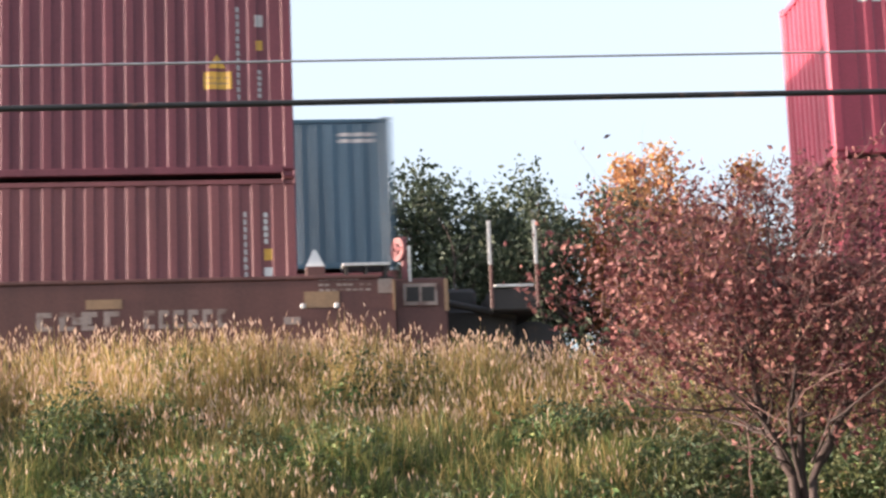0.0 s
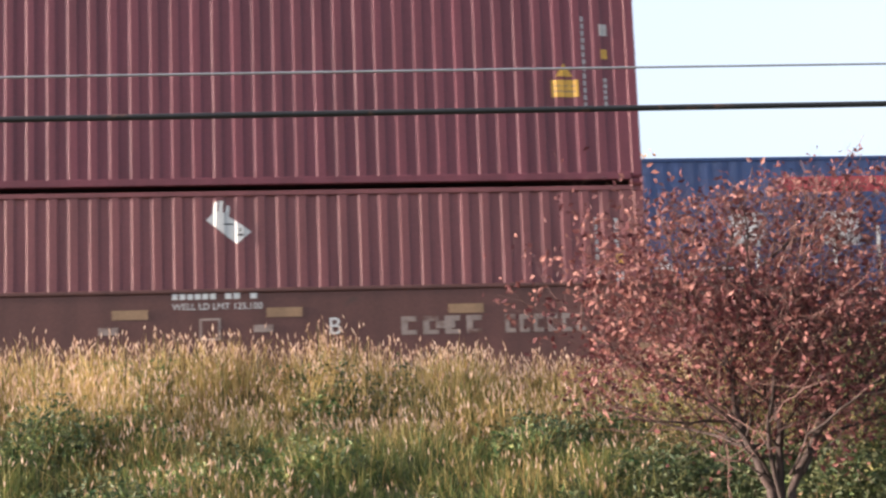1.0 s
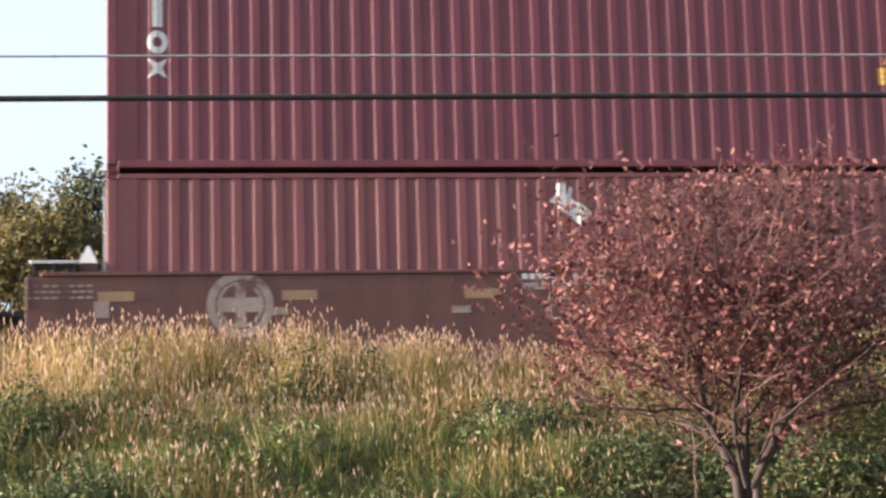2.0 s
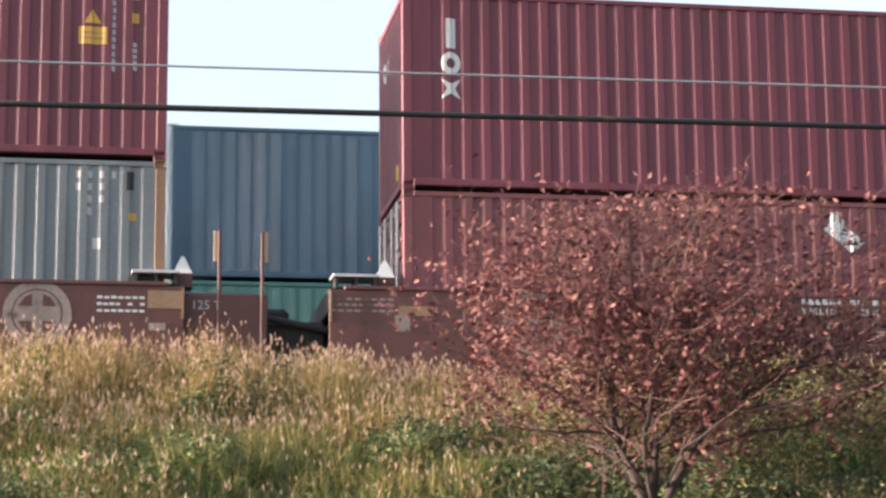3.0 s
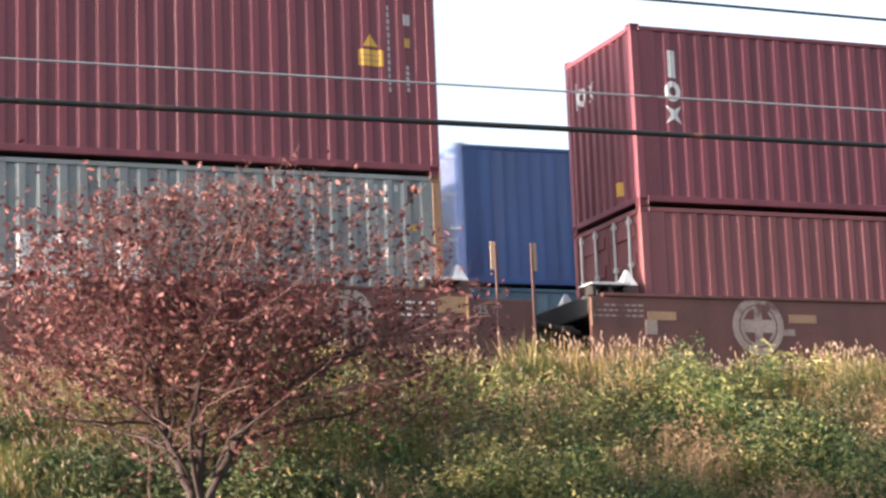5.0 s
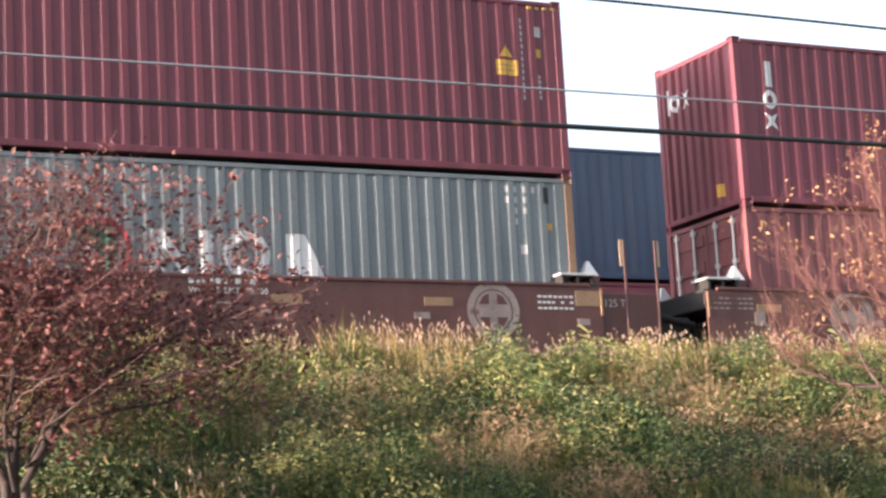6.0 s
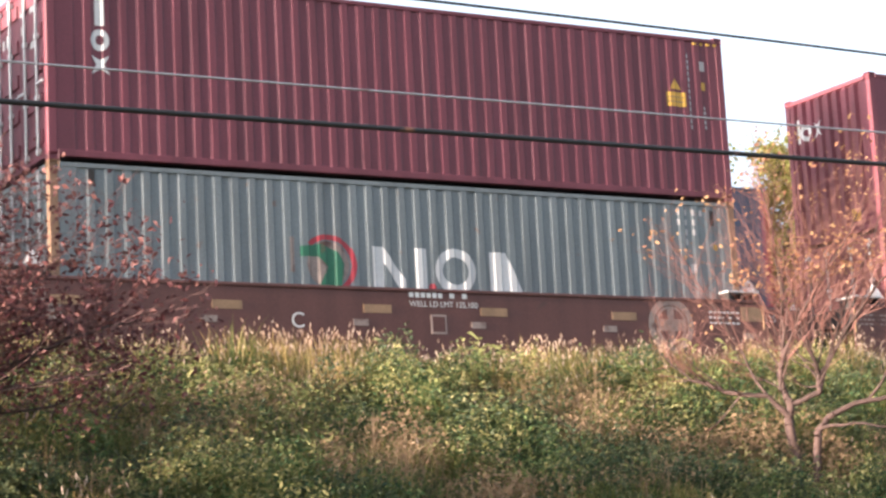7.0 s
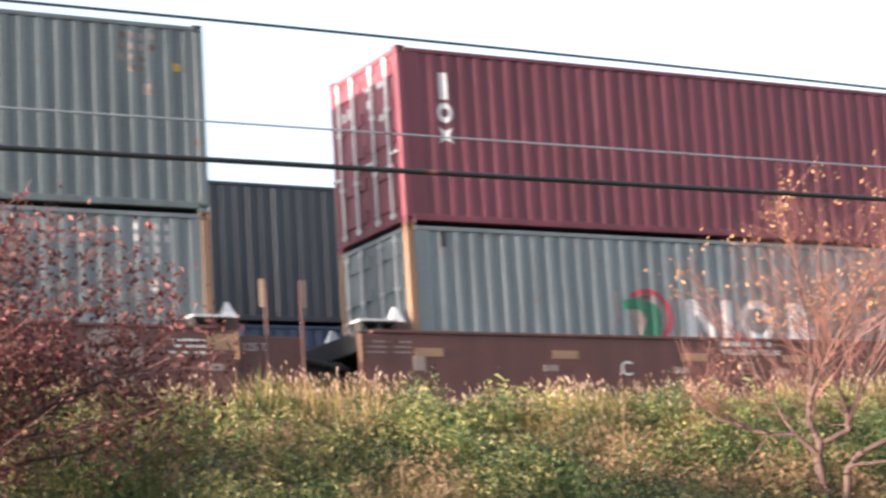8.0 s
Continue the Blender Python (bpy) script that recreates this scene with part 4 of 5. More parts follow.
def weeds(name, label, n, where, size, material, tall):
    v, f = [], []
    for _ in range(n):
        x, y = where()
        z = ground_height(x, y)
        h = tall * g.uniform(0.5, 1.2)
        lx, ly = g.normal(0, 0.1), g.normal(0, 0.1)
        blade(v, f, x, y, z, h, 0.012, lx, 0.05, g.uniform(0, 6.28))
        for k in range(int(g.integers(7, 15))):
            a = g.uniform(0.2, 1.05)
            leaf_quads(v, f, (x + lx * a + g.normal(0, 0.07), y + ly * a + g.normal(0, 0.07), z + h * a), size * g.uniform(0.6, 1.3), narrow=0.4)
    return tagged(new(name, from_arrays(name, v, f, material)), label, "weeds", kind="stuff")


def patch(x, y):
    """The broad patches in which one kind of growth wins."""
    return lumps(x, y, 0.62, 11) + 0.35 * lumps(x, y, 1.7, 13)


def on_slope(x0, x1, y0, y1, low, high):
    def pick():
        while True:
            x, y = g.uniform(x0, x1), g.uniform(y0, y1)
            if low < patch(x, y) < high:
                return x, y
    return pick


weeds("broadleaf_weeds", "leafy green weeds on the slope", 3600, on_slope(-5, 23, 18.3, 24.5, 0.1, 9), 0.07, WEED, 0.4)
weeds("leafy_weeds", "small-leafed weeds covering the slope", 3000, on_slope(5, 23, 18.3, 24.6, -0.2, 0.25), 0.055, GREEN, 0.36)
weeds("dry_weeds", "dry brown weeds among the grass", 2200, on_slope(4, 23, 18.3, 24.0, -9, -0.08), 0.05, DRY, 0.42)


def mounds(name, label, n, where, material, leaf, per):
    """Low rounded clumps of leafy growth, thick on the outside."""
    v, f = [], []
    for _ in range(n):
        x, y = where()
        r, h = g.uniform(0.22, 0.7), g.uniform(0.3, 0.75)
        for _k in range(int(per * r * 2)):
            a, e = g.uniform(0, 2 * math.pi), math.acos(g.uniform(0.0, 1.0))
            k = g.uniform(0.72, 1.05) * (1 + 0.3 * lumps(a * 2 + x, e * 3 + y, 1.0, 4))
            px, py = x + r * k * math.sin(e) * math.cos(a), y + r * k * math.sin(e) * math.sin(a)
            leaf_quads(v, f, (px, py, ground_height(px, py) + 0.02 + h * k * math.cos(e)), leaf * g.uniform(0.6, 1.4), narrow=0.45)
    return tagged(new(name, from_arrays(name, v, f, material)), label, "weeds", kind="stuff")


mounds("green_clumps", "rounded clumps of dark green weeds", 150, on_slope(-5, 23, 18.3, 23.9, 0.14, 9), DARK_SHADE, 0.062, 300)
def in_hollows(x0, x1, y0, y1):
    def pick():
        while True:
            x, y = g.uniform(x0, x1), g.uniform(y0, y1)
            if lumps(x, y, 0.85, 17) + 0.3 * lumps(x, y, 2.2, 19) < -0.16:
                return x, y
    return pick


# dark leaves only where the ground dips, deepening the hollows' shade by colour
mounds("hollow_clumps", "green weeds coloured dark as shade in the hollows of the slope", 75, in_hollows(6.5, 23, 18.3, 23.6), DARK_SHADE, 0.06, 300)
# the tree's shade on the ground, put into dark leaf colour
mounds("shaded_clumps", "green weeds coloured dark as shade of the russet tree", 60, on_slope(4.0, 6.2, 18.2, 20.2, -9, 9), DARK_SHADE, 0.065, 240)
mounds("olive_clumps", "rounded clumps of yellow-green weeds", 150, on_slope(5.5, 23, 18.3, 24.2, -0.05, 0.22), LEAFY, 0.058, 280)
mounds("dry_clumps", "rounded clumps of dry brown weeds", 40, on_slope(5.5, 23, 18.3, 23.6, -9, -0.12), DRY, 0.052, 360)


PALELEAF = foliage("pale_leaf", ((0.2, 0.22, 0.08), (0.3, 0.31, 0.12), (0.4, 0.38, 0.18)), clear=0.4, patch=2)


def pale_plant(x, y):
    """A tall weed with long pale leaves in pairs."""
    root = new("milkweed")
    root.location = (x, y, ground_height(x, y))
    tagged(root, "tall weed with long pale yellow-green leaves on the slope", "weed", "pale weeds")
    lean = Vector((g.normal(0, 0.12), g.normal(0, 0.1), 1)).normalized()
    tall = g.uniform(0.45, 0.7)
    part("stem", tube(bmesh.new(), (0, 0, -0.03), lean * tall, 0.008, 0.004, 6), LEAFY, root)
    for k in range(7):
        at = lean * tall * (0.3 + 0.7 * k / 6)
        turn = k * 1.57 + g.uniform(-0.4, 0.4)
        out = Vector((math.cos(turn), math.sin(turn), g.uniform(0.3, 1.0))).normalized()
        side = out.cross(Vector((0, 0, 1))).normalized()
        long = g.uniform(0.14, 0.24)
        bm = bmesh.new()
        mid = [bm.verts.new(at + out * long * f + Vector((0, 0, -0.05 * f * f))) for f in (0.0, 0.35, 0.7, 1.0)]
        for s in (-1, 1):
            edge = [bm.verts.new(at + out * long * f + side * s * 0.028 + Vector((0, 0, 0.012))) for f in (0.35, 0.7)]
            bm.faces.new((mid[0], mid[1], edge[0]))
            bm.faces.new((mid[1], mid[2], edge[1], edge[0]))
            bm.faces.new((mid[2], mid[3], edge[1]))
        part("leaf", bm, PALELEAF, root)


for x, y in ((10.6, 21.9), (10.75, 22.05), (13.9, 23.45), (14.1, 23.6), (14.3, 23.4), (13.7, 23.3), (14.75, 24.3), (13.0, 24.2), (12.4, 22.1), (17.9, 24.4), (16.9, 22.1)):
    pale_plant(x, y)


FINE = [None]  # the mesh that takes the thin twigs of the tree in hand


def limb(bm, a, b, ra, rb, sides=6):
    tube(FINE[0] if FINE[0] is not None and ra < 0.0085 else bm, a, b, ra, rb, sides, caps=False)


def grow(bm, tips, start, way, length, radius, depth, rnd, spread, lift, keep, room=None):
    """Branches that fork and thin out; the points along the thin ones are kept for the leaves."""
    p, d = Vector(start), Vector(way).normalized()
    steps = 3
    for k in range(steps):
        d2 = (d + Vector((rnd.gauss(0, 0.16), rnd.gauss(0, 0.16), rnd.gauss(0, 0.1) + lift * 0.1))).normalized()
        q = p + d2 * length / steps
        if room and not room(q):
            tips.append((p, -1))
            return
        r0, r1 = radius * (1 - 0.16 * k), radius * (1 - 0.16 * (k + 1))
        limb(bm, p, q, r0, r1, 7 if radius > 0.03 else 5 if radius > 0.012 else 3)
        if depth <= keep:
            tips.append((p + (q - p) * rnd.random(), depth))
        p, d = q, d2
        if depth > 0 and k >= 1:
            side = Vector((rnd.gauss(0, 1), rnd.gauss(0, 1), rnd.gauss(0, 0.6))).normalized()
            grow(bm, tips, p, d + side * spread, length * rnd.uniform(0.55, 0.8), r1 * 0.62, depth - 1, rnd, spread, lift, keep, room)
    if depth > 0:
        side = Vector((rnd.gauss(0, 1), rnd.gauss(0, 1), rnd.gauss(0, 0.5))).normalized()
        grow(bm, tips, p, d + side * spread * 0.5, length * rnd.uniform(0.65, 0.85), radius * 0.6, depth - 1, rnd, spread, lift, keep, room)
    else:
        tips.append((p, -1))


def tree(name, label, base, stems, depth, bark, leaf_material, leaves, size, seed, spread=0.75, lift=0.5, keep=1, hold=None, scatter=0.1, room=None, top=0.0):
    rnd = random.Random(seed)
    root = new(name)
    root.location = base
    tagged(root, label, "tree")
    bm, tips = bmesh.new(), []
    for start, way, length, radius, dep in stems:
        grow(bm, tips, start, way, length, radius, dep, rnd, spread, lift, keep, room)
    if top:
        k = top / max(q.z for q, _ in tips)
        for v_ in bm.verts:
            v_.co.z *= k
        tips = [(Vector((q.x, q.y, q.z * k)), d) for q, d in tips]
    wood = part("trunk", bm, bark, root)
    for f in wood.data.polygons:
        f.use_smooth = True
    v, f = [], []
    pool = [t for t, d in tips if hold is None or hold(t, rnd)]
    for _ in range(leaves):
        c = rnd.choice(pool)
        leaf_quads(v, f, (c.x + rnd.gauss(0, scatter), c.y + rnd.gauss(0, scatter), c.z + rnd.gauss(0, scatter)), size * rnd.uniform(0.6, 1.35))
    child("crown", from_arrays("crown", v, f, leaf_material), root)
    return root


RUSSET = foliage("russet_leaves", ((0.036, 0.011, 0.016), (0.07, 0.02, 0.025), (0.118, 0.037, 0.038), (0.25, 0.115, 0.1)), clear=0.3, patch=1.5)
AMBER = foliage("amber_leaves", ((0.24, 0.09, 0.065), (0.33, 0.16, 0.09), (0.44, 0.28, 0.14)), clear=0.4, patch=2)
ORANGE = foliage("orange_leaves", ((0.28, 0.11, 0.05), (0.4, 0.18, 0.075), (0.45, 0.27, 0.12)), clear=0.4, patch=0.8)
DARKLEAF = foliage("dark_green_leaves", ((0.022, 0.036, 0.022), (0.04, 0.056, 0.034), (0.064, 0.078, 0.048)), clear=0.3, patch=0.5)
OLIVE = foliage("olive_leaves", ((0.04, 0.045, 0.016), (0.08, 0.075, 0.026), (0.15, 0.12, 0.04)), clear=0.35, patch=1.2)
LIME = foliage("yellow_green_leaves", ((0.1, 0.12, 0.03), (0.2, 0.2, 0.05), (0.32, 0.28, 0.09)), clear=0.4, patch=0.6)



def egg(cx, cy, cz, rx, ry, rz, wobble=0.25, low=0.0):
    """Room for a crown: an uneven egg above the fork."""
    def room(q):
        if q.z < low:
            return True
        k = ((q.x - cx) / rx) ** 2 + ((q.y - cy) / ry) ** 2 + ((q.z - cz) / rz) ** 2
        return k < 1.0 + wobble * 2 * lumps(q.x + q.y, q.z, 1.3, cx + cz)
    return room


def branching(bm, tips, paths, across, rnd, depth, twig, spread, lift, keep, room, fork=0.0, slim=0.72):
    """Main limbs along bent lines of (sideways, up, forward, radius); finer branches leave them on all sides."""
    for path in paths:
        pts = [Vector((across[0] * a - across[1] * d, across[1] * a + across[0] * d, z)) for a, z, d, _ in path]
        fine, rad = [pts[0]], [path[0][3] * slim]
        for k in range(len(pts) - 1):
            for j in (1, 2, 3):
                f = j / 3
                wob = Vector((rnd.gauss(0, 0.014), rnd.gauss(0, 0.014), rnd.gauss(0, 0.01)))
                fine.append(pts[k].lerp(pts[k + 1], f) + wob)
                rad.append((path[k][3] * (1 - f) + path[k + 1][3] * f) * slim)
        for k in range(len(fine) - 1):
            limb(bm, fine[k], fine[k + 1], rad[k], rad[k + 1], 8 if rad[k] > 0.02 else 6)
            along = (fine[k + 1] - fine[k]).normalized()
            if fine[k + 1].z > fork and k > 0:
                for _ in range(3 if rad[k] < 0.02 else 2):
                    side = Vector((rnd.gauss(0, 1), rnd.gauss(0, 1), rnd.gauss(0.2, 0.6))).normalized()
                    grow(bm, tips, fine[k + 1], along * 0.5 + side * spread, twig * rnd.uniform(0.6, 1.25), max(0.005, min(rad[k + 1] * 0.5, 0.014)), depth, rnd, spread, lift, keep, room)
        grow(bm, tips, fine[-1], fine[-1] - fine[-2], twig, rad[-1], depth, rnd, spread, lift, keep, room)


def limbed_tree(name, label, base, paths, across, bark, leaf_material, leaves, size, seed, depth, twig, spread, lift, keep, room, hold, scatter, fork, twig_bark, slim):
    rnd = random.Random(seed)
    root = new(name)
    root.location = base
    tagged(root, label, "tree")
    bm, tips = bmesh.new(), []
    FINE[0] = bmesh.new()
    branching(bm, tips, paths, across, rnd, depth, twig, spread, lift, keep, room, fork, slim)
    tagged(part("twig_mass", FINE[0], twig_bark, root, "fine reddish twigs"), kind="stuff")
    FINE[0] = None
    wood = part("trunk", bm, bark, root)
    for f in wood.data.polygons:
        f.use_smooth = True
    v, f = [], []
    pool = [t for t, d in tips if hold(t, rnd)]
    for _ in range(leaves):
        c = rnd.choice(pool)
        leaf_quads(v, f, (c.x + rnd.gauss(0, scatter), c.y + rnd.gauss(0, scatter), c.z + rnd.gauss(0, scatter)), size * rnd.uniform(0.6, 1.35))
    child("crown", from_arrays("crown", v, f, leaf_material), root)
    return root


# the russet tree on the slope: a low clump of stems that fork and arch outwards
bz = ground_height(4.83, 18.0) - 0.05
UP = 3.17 - bz - 0.02
RUSSET_LIMBS = [
    [(0.0, 0.0, 0.0, 0.06), (-0.04, UP, 0.0, 0.055), (-0.22, UP + 0.36, 0.0, 0.05), (-0.31, UP + 0.6, 0.02, 0.046), (-0.33, UP + 0.95, 0.05, 0.038), (-0.22, UP + 1.5, 0.1, 0.03), (-0.08, UP + 1.9, 0.1, 0.024), (0.15, UP + 2.1, 0.0, 0.016), (0.45, UP + 2.2, -0.1, 0.01)],
    [(-0.31, UP + 0.6, 0.02, 0.034), (-0.56, UP + 0.76, -0.1, 0.028), (-0.8, UP + 0.95, -0.2, 0.02), (-1.2, UP + 1.15, -0.25, 0.014), (-1.6, UP + 1.45, -0.2, 0.008)],
    [(-0.33, UP + 0.95, 0.05, 0.028), (-0.55, UP + 1.4, 0.1, 0.02), (-0.75, UP + 1.9, 0.1, 0.014), (-0.8, UP + 2.3, 0.05, 0.009)],
    [(-0.22, UP + 1.5, 0.1, 0.02), (-0.3, UP + 2.0, 0.2, 0.015), (-0.15, UP + 2.6, 0.25, 0.009)],
    [(0.05, 0.0, 0.05, 0.05), (0.03, UP, 0.05, 0.045), (0.07, UP + 0.5, 0.08, 0.036), (0.02, UP + 0.95, 0.12, 0.028), (0.14, UP + 1.4, 0.15, 0.022), (0.35, UP + 1.85, 0.15, 0.015), (0.45, UP + 2.4, 0.1, 0.009)],
    [(0.08, 0.0, -0.03, 0.05), (0.12, UP, -0.03, 0.046), (0.35, UP + 0.42, -0.08, 0.04), (0.7, UP + 0.78, -0.15, 0.033), (1.05, UP + 1.02, -0.2, 0.026), (1.5, UP + 1.18, -0.25, 0.018), (1.95, UP + 1.32, -0.3, 0.01)],
    [(0.12, UP, 0.0, 0.03), (0.45, UP + 0.45, 0.25, 0.024), (0.9, UP + 0.6, 0.4, 0.018), (1.4, UP + 0.68, 0.5, 0.011)],
    [(0.35, UP + 0.42, -0.08, 0.026), (0.62, UP + 1.0, 0.05, 0.02), (0.95, UP + 1.55, 0.15, 0.014), (1.35, UP + 1.85, 0.2, 0.009)],
    [(0.03, UP - 0.1, -0.05, 0.03), (-0.05, UP + 0.5, -0.4, 0.024), (0.1, UP + 1.1, -0.7, 0.018), (0.25, UP + 1.6, -0.8, 0.01)],
    [(0.05, UP, 0.1, 0.03), (0.05, UP + 0.6, 0.5, 0.024), (-0.15, UP + 1.2, 0.8, 0.016), (-0.2, UP + 1.7, 0.9, 0.01)],
    [(-0.04, UP + 0.05, -0.02, 0.014), (-0.25, UP + 0.2, -0.15, 0.01), (-0.5, UP + 0.24, -0.2, 0.006)],
    [(-0.22, UP + 0.36, 0.0, 0.022), (-0.55, UP + 0.5, 0.25, 0.018), (-1.0, UP + 0.66, 0.35, 0.013), (-1.65, UP + 1.0, 0.3, 0.008)],
    [(-0.31, UP + 0.6, 0.0, 0.02), (-0.7, UP + 0.55, -0.45, 0.015), (-1.2, UP + 0.6, -0.6, 0.008)],
    [(0.12, UP + 0.1, -0.05, 0.02), (0.3, UP + 0.4, -0.5, 0.016), (0.7, UP + 0.65, -0.9, 0.009)],
    [(-0.05, UP + 0.1, -0.05, 0.02), (-0.25, UP + 0.4, -0.55, 0.015), (-0.45, UP + 0.65, -0.95, 0.008)],
    [(0.7, UP + 0.78, -0.15, 0.022), (1.1, UP + 0.75, -0.4, 0.015), (1.6, UP + 0.8, -0.55, 0.009)],
    [(-0.08, UP + 1.9, 0.1, 0.014), (-0.12, UP + 2.4, 0.05, 0.009), (-0.02, UP + 2.85, 0.0, 0.005)],
    [(0.35, UP + 1.85, 0.15, 0.012), (0.5, UP + 2.35, 0.2, 0.008), (0.62, UP + 2.7, 0.2, 0.005)],
    [(-0.55, UP + 1.4, 0.1, 0.013), (-0.62, UP + 2.1, -0.1, 0.009), (-0.5, UP + 2.6, -0.1, 0.005)],
]
limbed_tree("russet_tree", "small spreading tree with russet autumn leaves on the slope", (4.83, 18.0, bz), RUSSET_LIMBS, (0.966, -0.259), BARK, RUSSET, 14500, 0.066, 12, 3, 0.62, 0.85, 0.25, 3,
            egg(0.2, 0.0, UP + 1.4, 2.6, 1.7, 1.75, wobble=0.8, low=UP), lambda t, r: t.z > UP + 0.12 and lumps(t.x + 0.5 * t.y, t.z, 1.5, 2) > -0.3 and r.random() < 1.0 - 0.3 * soft(0.5, 1.8, t.x) * (1 - soft(UP + 0.7, UP + 1.4, t.z)) - 0.6 * soft(UP + 1.6, UP + 2.5, t.z), 0.06, UP + 0.18, TWIG_DARK, 0.8)

# the half-bare tree further along: a short gnarled double trunk and wide low limbs
bz2 = ground_height(16.3, 20.0) - 0.1
UP = 3.52 - bz2
BARE_LIMBS = [
    [(-0.12, 0.0, 0.0, 0.095), (-0.14, UP, 0.0, 0.085), (-0.18, UP + 0.35, 0.0, 0.08), (-0.15, UP + 0.6, 0.03, 0.07), (-0.26, UP + 0.78, 0.05, 0.055), (-0.18, UP + 1.2, 0.1, 0.042), (0.0, UP + 1.6, 0.12, 0.034), (0.2, UP + 1.9, 0.1, 0.026), (0.5, UP + 2.35, 0.05, 0.018), (0.82, UP + 2.85, 0.0, 0.01)],
    [(0.1, 0.0, 0.0, 0.075), (0.1, UP, -0.02, 0.068), (0.14, UP + 0.28, -0.04, 0.06), (0.32, UP + 0.45, -0.06, 0.05), (0.75, UP + 0.58, -0.1, 0.04), (1.15, UP + 0.62, -0.15, 0.032), (1.65, UP + 0.52, -0.2, 0.024), (2.2, UP + 0.5, -0.25, 0.012)],
    [(-0.18, UP + 0.45, 0.0, 0.055), (-0.42, UP + 0.72, -0.05, 0.042), (-0.9, UP + 0.78, -0.1, 0.034), (-1.28, UP + 0.96, -0.1, 0.024), (-1.6, UP + 1.25, -0.1, 0.012)],
    [(-0.15, UP + 0.6, 0.03, 0.05), (0.2, UP + 0.72, 0.05, 0.046), (0.22, UP + 0.95, 0.08, 0.04), (0.12, UP + 1.25, 0.12, 0.03), (0.05, UP + 1.6, 0.15, 0.022), (-0.1, UP + 2.3, 0.2, 0.013)],
    [(0.22, UP + 0.95, 0.08, 0.036), (0.5, UP + 1.3, 0.0, 0.03), (0.75, UP + 1.7, -0.05, 0.024), (1.15, UP + 2.1, -0.1, 0.017), (1.65, UP + 2.6, -0.1, 0.009)],
    [(-0.26, UP + 0.78, 0.05, 0.032), (-0.17, UP + 1.5, 0.15, 0.026), (-0.16, UP + 2.1, 0.2, 0.02), (-0.26, UP + 3.1, 0.2, 0.012), (-0.36, UP + 3.75, 0.2, 0.007)],
    [(-0.42, UP + 0.72, -0.05, 0.024), (-0.7, UP + 1.3, 0.1, 0.018), (-1.0, UP + 1.9, 0.15, 0.012), (-1.25, UP + 2.4, 0.15, 0.007)],
    [(0.75, UP + 0.58, -0.1, 0.026), (1.2, UP + 1.1, 0.05, 0.02), (1.7, UP + 1.7, 0.1, 0.013), (2.1, UP + 2.1, 0.1, 0.008)],
    [(0.14, UP + 0.28, -0.04, 0.03), (0.55, UP + 0.3, -0.4, 0.024), (1.0, UP + 0.2, -0.7, 0.014)],
    [(0.2, UP + 0.72, 0.05, 0.03), (0.5, UP + 1.6, 0.3, 0.022), (1.0, UP + 2.6, 0.4, 0.014), (1.25, UP + 3.3, 0.4, 0.008)],
]
limbed_tree("bare_tree", "half-bare tree with a few amber leaves at its tips", (16.28, 20.0, bz2), BARE_LIMBS, (0.777, -0.63), BARK_PALE, AMBER, 1000, 0.064, 5, 3, 0.6, 0.6, 0.6, 0,
            egg(0.3, -0.2, UP + 1.9, 2.4, 2.0, 2.1, low=UP + 0.6), lambda t, r: t.z > UP + 1.0 and lumps(t.x, t.z, 1.6, 8) > (-0.12 if t.z > UP + 2.5 else 0.36), 0.045, UP + 0.75, TWIG, 0.74)


def shrub(name, label, base, size, leaf_material, leaves, leaf, seed):
    stems = []
    rnd = random.Random(seed)
    for k in range(7):
        a = k * 0.9
        stems.append(((0.1 * math.cos(a), 0.1 * math.sin(a), 0), (0.7 * math.cos(a), 0.7 * math.sin(a), 1), size * 0.5, 0.02 * size, 2))
    return tree(name, label, base, stems, 2, BARK, leaf_material, leaves, leaf, seed, keep=2, scatter=0.16 * size)


for k, (x, y, s) in enumerate(((5.9, 20.3, 1.0), (6.9, 20.9, 1.1), (5.2, 21.2, 0.9), (7.8, 21.4, 0.9))):
    shrub("shrub", "olive and yellow leafed shrub under the tree", (x, y, ground_height(x, y) - 0.04), s, OLIVE, 1100, 0.06, 40 + k)


def back_tree(x, y, top, wide, leaf_material, seed, label, leaves=11000):
    z = ground_height(x, y)
    h = top - z
    rnd = random.Random(seed)
    stems = [((0, 0, 0), (0.03, 0, 1), h * 0.45, h * 0.026, 4)]
    for k in range(8):
        a = k * 0.8 + rnd.random()
        stems.append(((0, 0, h * rnd.uniform(0.12, 0.5)), (math.cos(a), math.sin(a), rnd.uniform(0.4, 1.2)), h * 0.26, h * 0.012, 4))
    return tree("tree", label, (x, y, z - 0.1), stems, 4, BARK, leaf_material, leaves, 0.19, seed, spread=0.9, scatter=0.26, keep=3, room=egg(0, 0, h * 0.55, wide, wide, h * 0.44, wobble=0.4, low=h * 0.12), top=h)


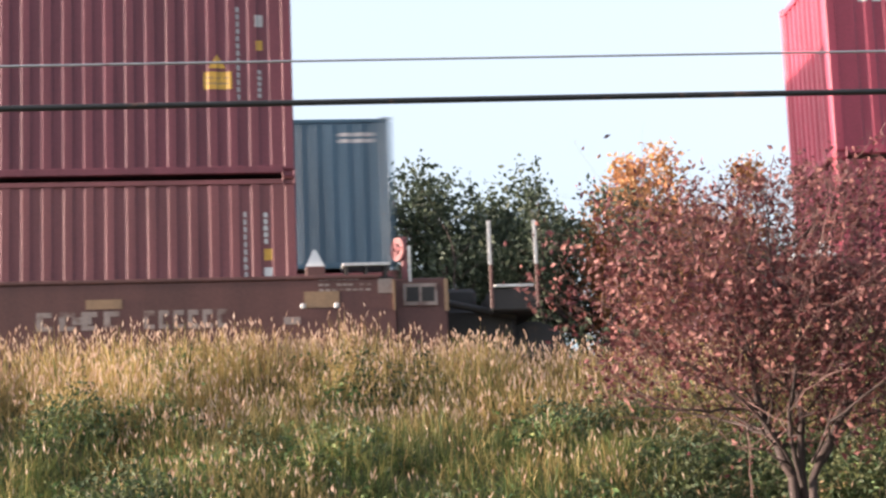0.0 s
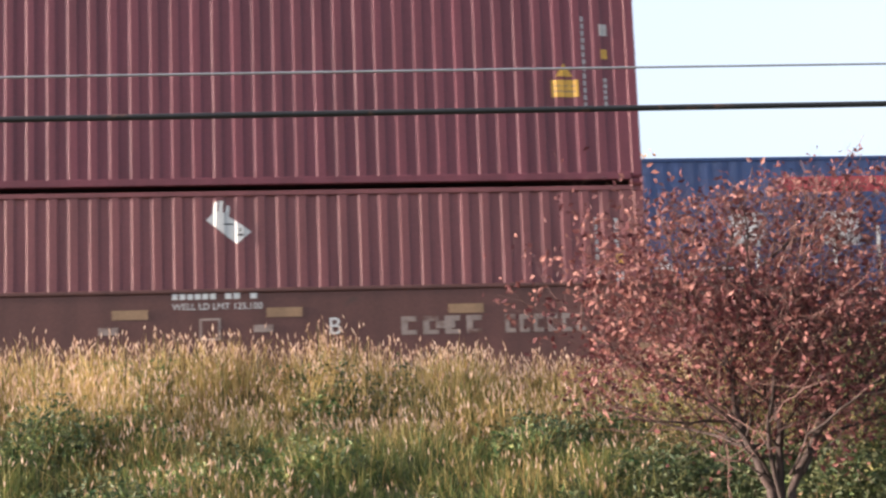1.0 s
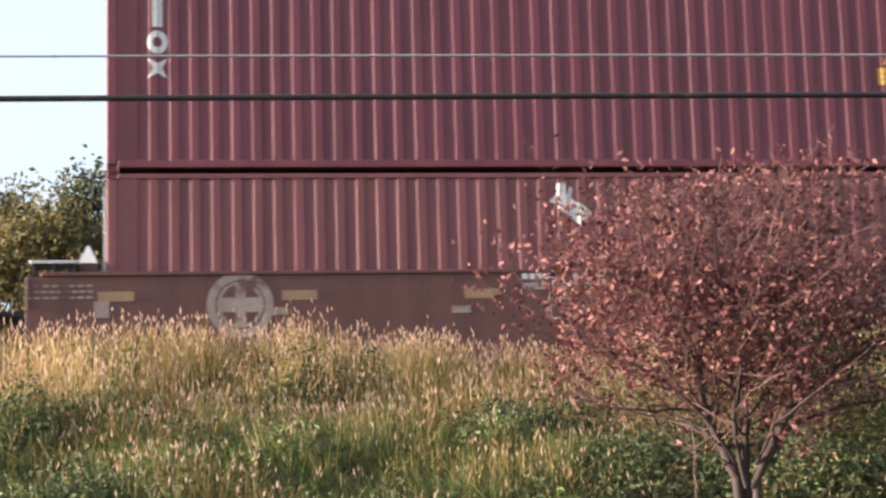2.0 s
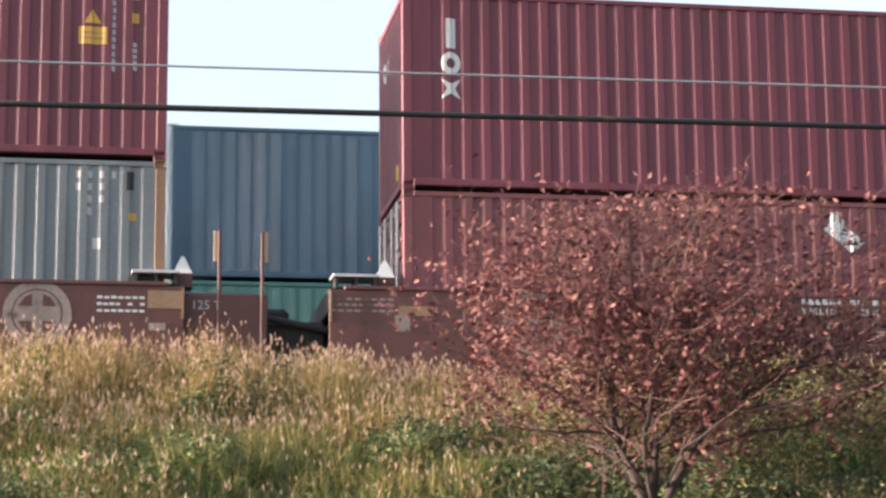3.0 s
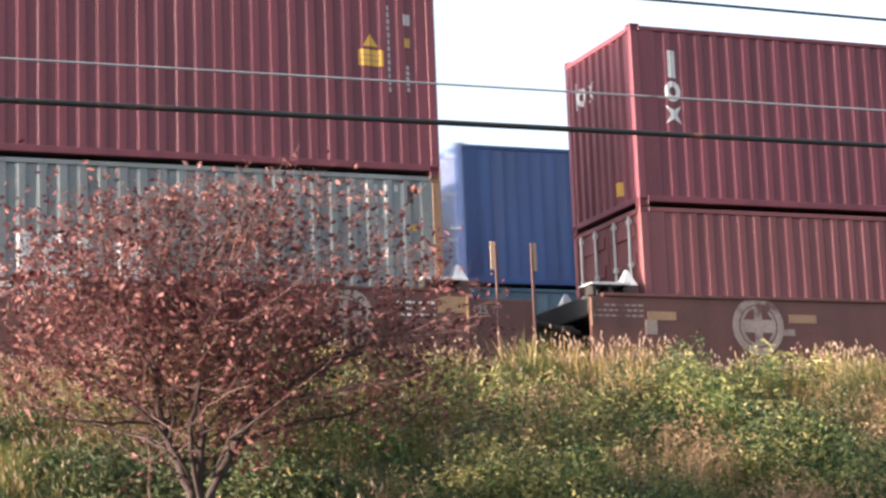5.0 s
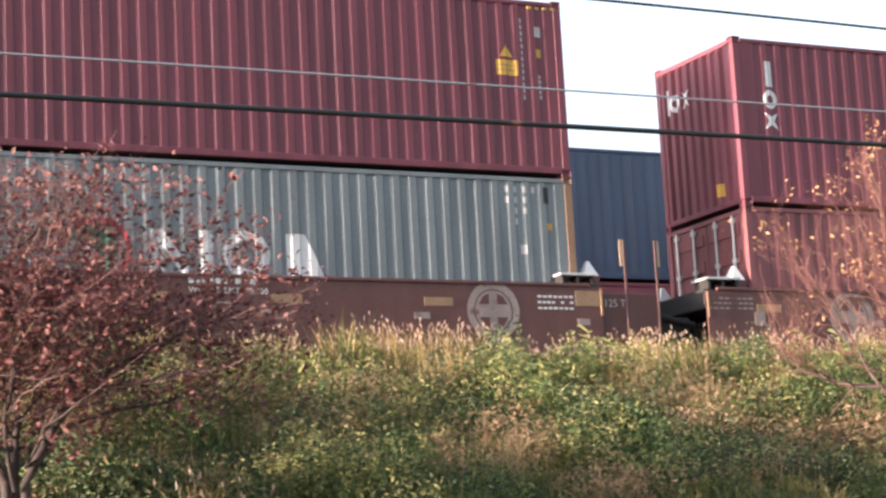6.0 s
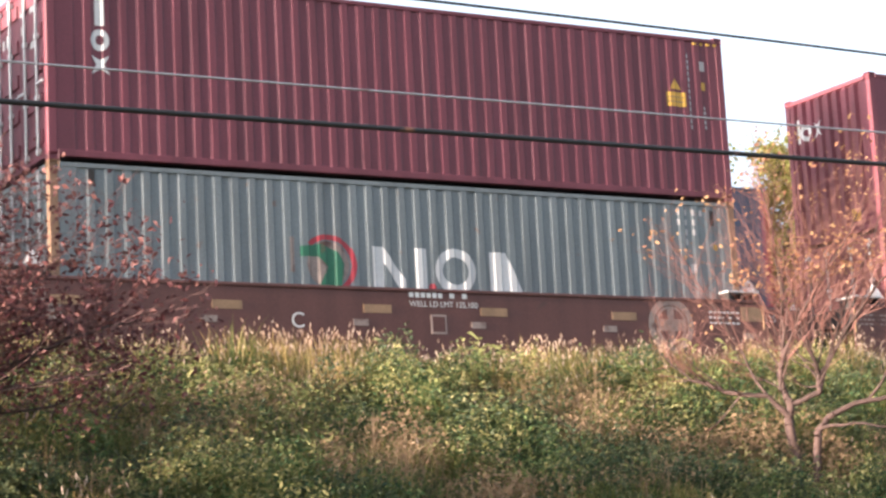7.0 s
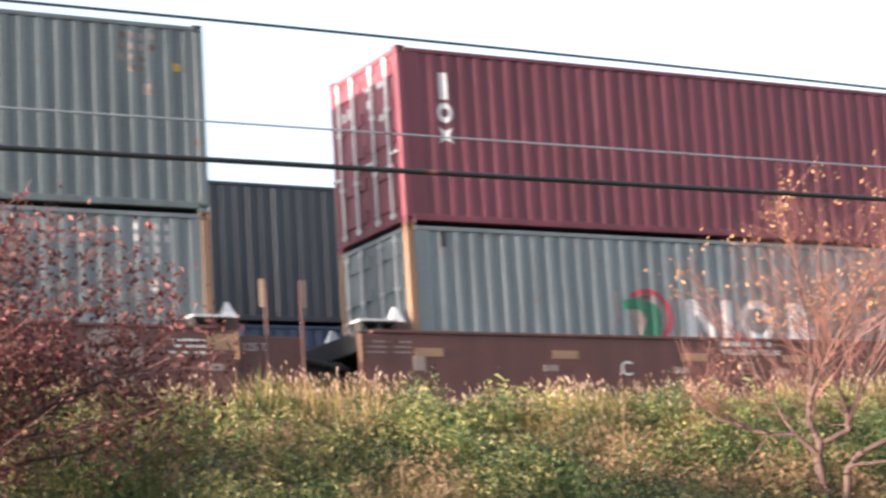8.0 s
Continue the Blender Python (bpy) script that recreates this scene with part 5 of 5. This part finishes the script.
BACK = [(-5.5, 60, 15.0, DARKLEAF), (-3.2, 57, 14.8, OLIVE), (-0.6, 60, 15.4, DARKLEAF), (2.6, 63, 15.0, DARKLEAF), (5.0, 58, 15.2, DARKLEAF), (7.8, 60, 15.4, DARKLEAF), (9.9, 57, 14.2, DARKLEAF),
        (11.6, 58, 15.8, ORANGE), (12.9, 59, 15.4, ORANGE), (11.0, 57, 13.8, ORANGE), (15.5, 62, 14.0, DARKLEAF), (19.0, 60, 13.8, OLIVE), (22.8, 58, 15.6, LIME), (28.6, 58, 14.5, DARKLEAF), (34.5, 62, 14.5, OLIVE), (40.4, 58, 17.4, LIME), (43.8, 59, 18.2, LIME), (48.8, 58, 18.6, LIME), (46.3, 58, 18.2, LIME), (6.4, 61, 15.3, DARKLEAF)]
NAMES = {DARKLEAF: "dark green leafy tree beyond the tracks", OLIVE: "olive green tree beyond the tracks", ORANGE: "orange autumn tree beyond the tracks", LIME: "yellow-green autumn tree beyond the tracks"}
for k, (x, y, top, mt) in enumerate(BACK):
    back_tree(x, y, top, 2.3 if mt is ORANGE else 3.4 if mt is LIME else 2.6 + 0.8 * ((k * 7) % 5) / 4, mt, 100 + k, NAMES[mt])


def undergrowth():
    """A dark hedge of scrub under the trees beyond the tracks."""
    v, f = [], []
    for k in range(80):
        x, y = -16 + k * 0.95 + g.normal(0, 0.5), 54 + g.normal(0, 1.5)
        r, h = g.uniform(1.3, 2.2), g.uniform(3.0, 5.0)
        z = ground_height(x, y)
        for _ in range(420):
            a, e = g.uniform(0, 2 * math.pi), math.acos(g.uniform(0.0, 1.0))
            q = g.uniform(0.6, 1.05) * (1 + 0.3 * lumps(a + x, e * 2, 1.0, 6))
            leaf_quads(v, f, (x + r * q * math.sin(e) * math.cos(a), y + r * q * math.sin(e) * math.sin(a), z + h * q * math.cos(e)), g.uniform(0.16, 0.36))
    tagged(new("undergrowth", from_arrays("undergrowth", v, f, DARKLEAF)), "dark scrub under the trees beyond the tracks", "bushes", kind="stuff")


undergrowth()


# ---------- movement ----------
def rolled(t):
    """How far the near train has come."""
    k = t / 4 - 1
    return 0.856 + 5.153 * t + 0.012 * t * t - 0.01 * k + 0.065 * k * k + 0.022 * k ** 3


def motions():
    times = [0.5 * k for k in range(17)]
    for thing, x, y, z, train in CARRIED:
        if train == "near":
            walk(thing, [(t, pose(x + rolled(t), y, z)) for t in times])
        else:
            walk(thing, [(t, pose(x - FAR_SPEED * t, y, z)) for t in times])


motions()
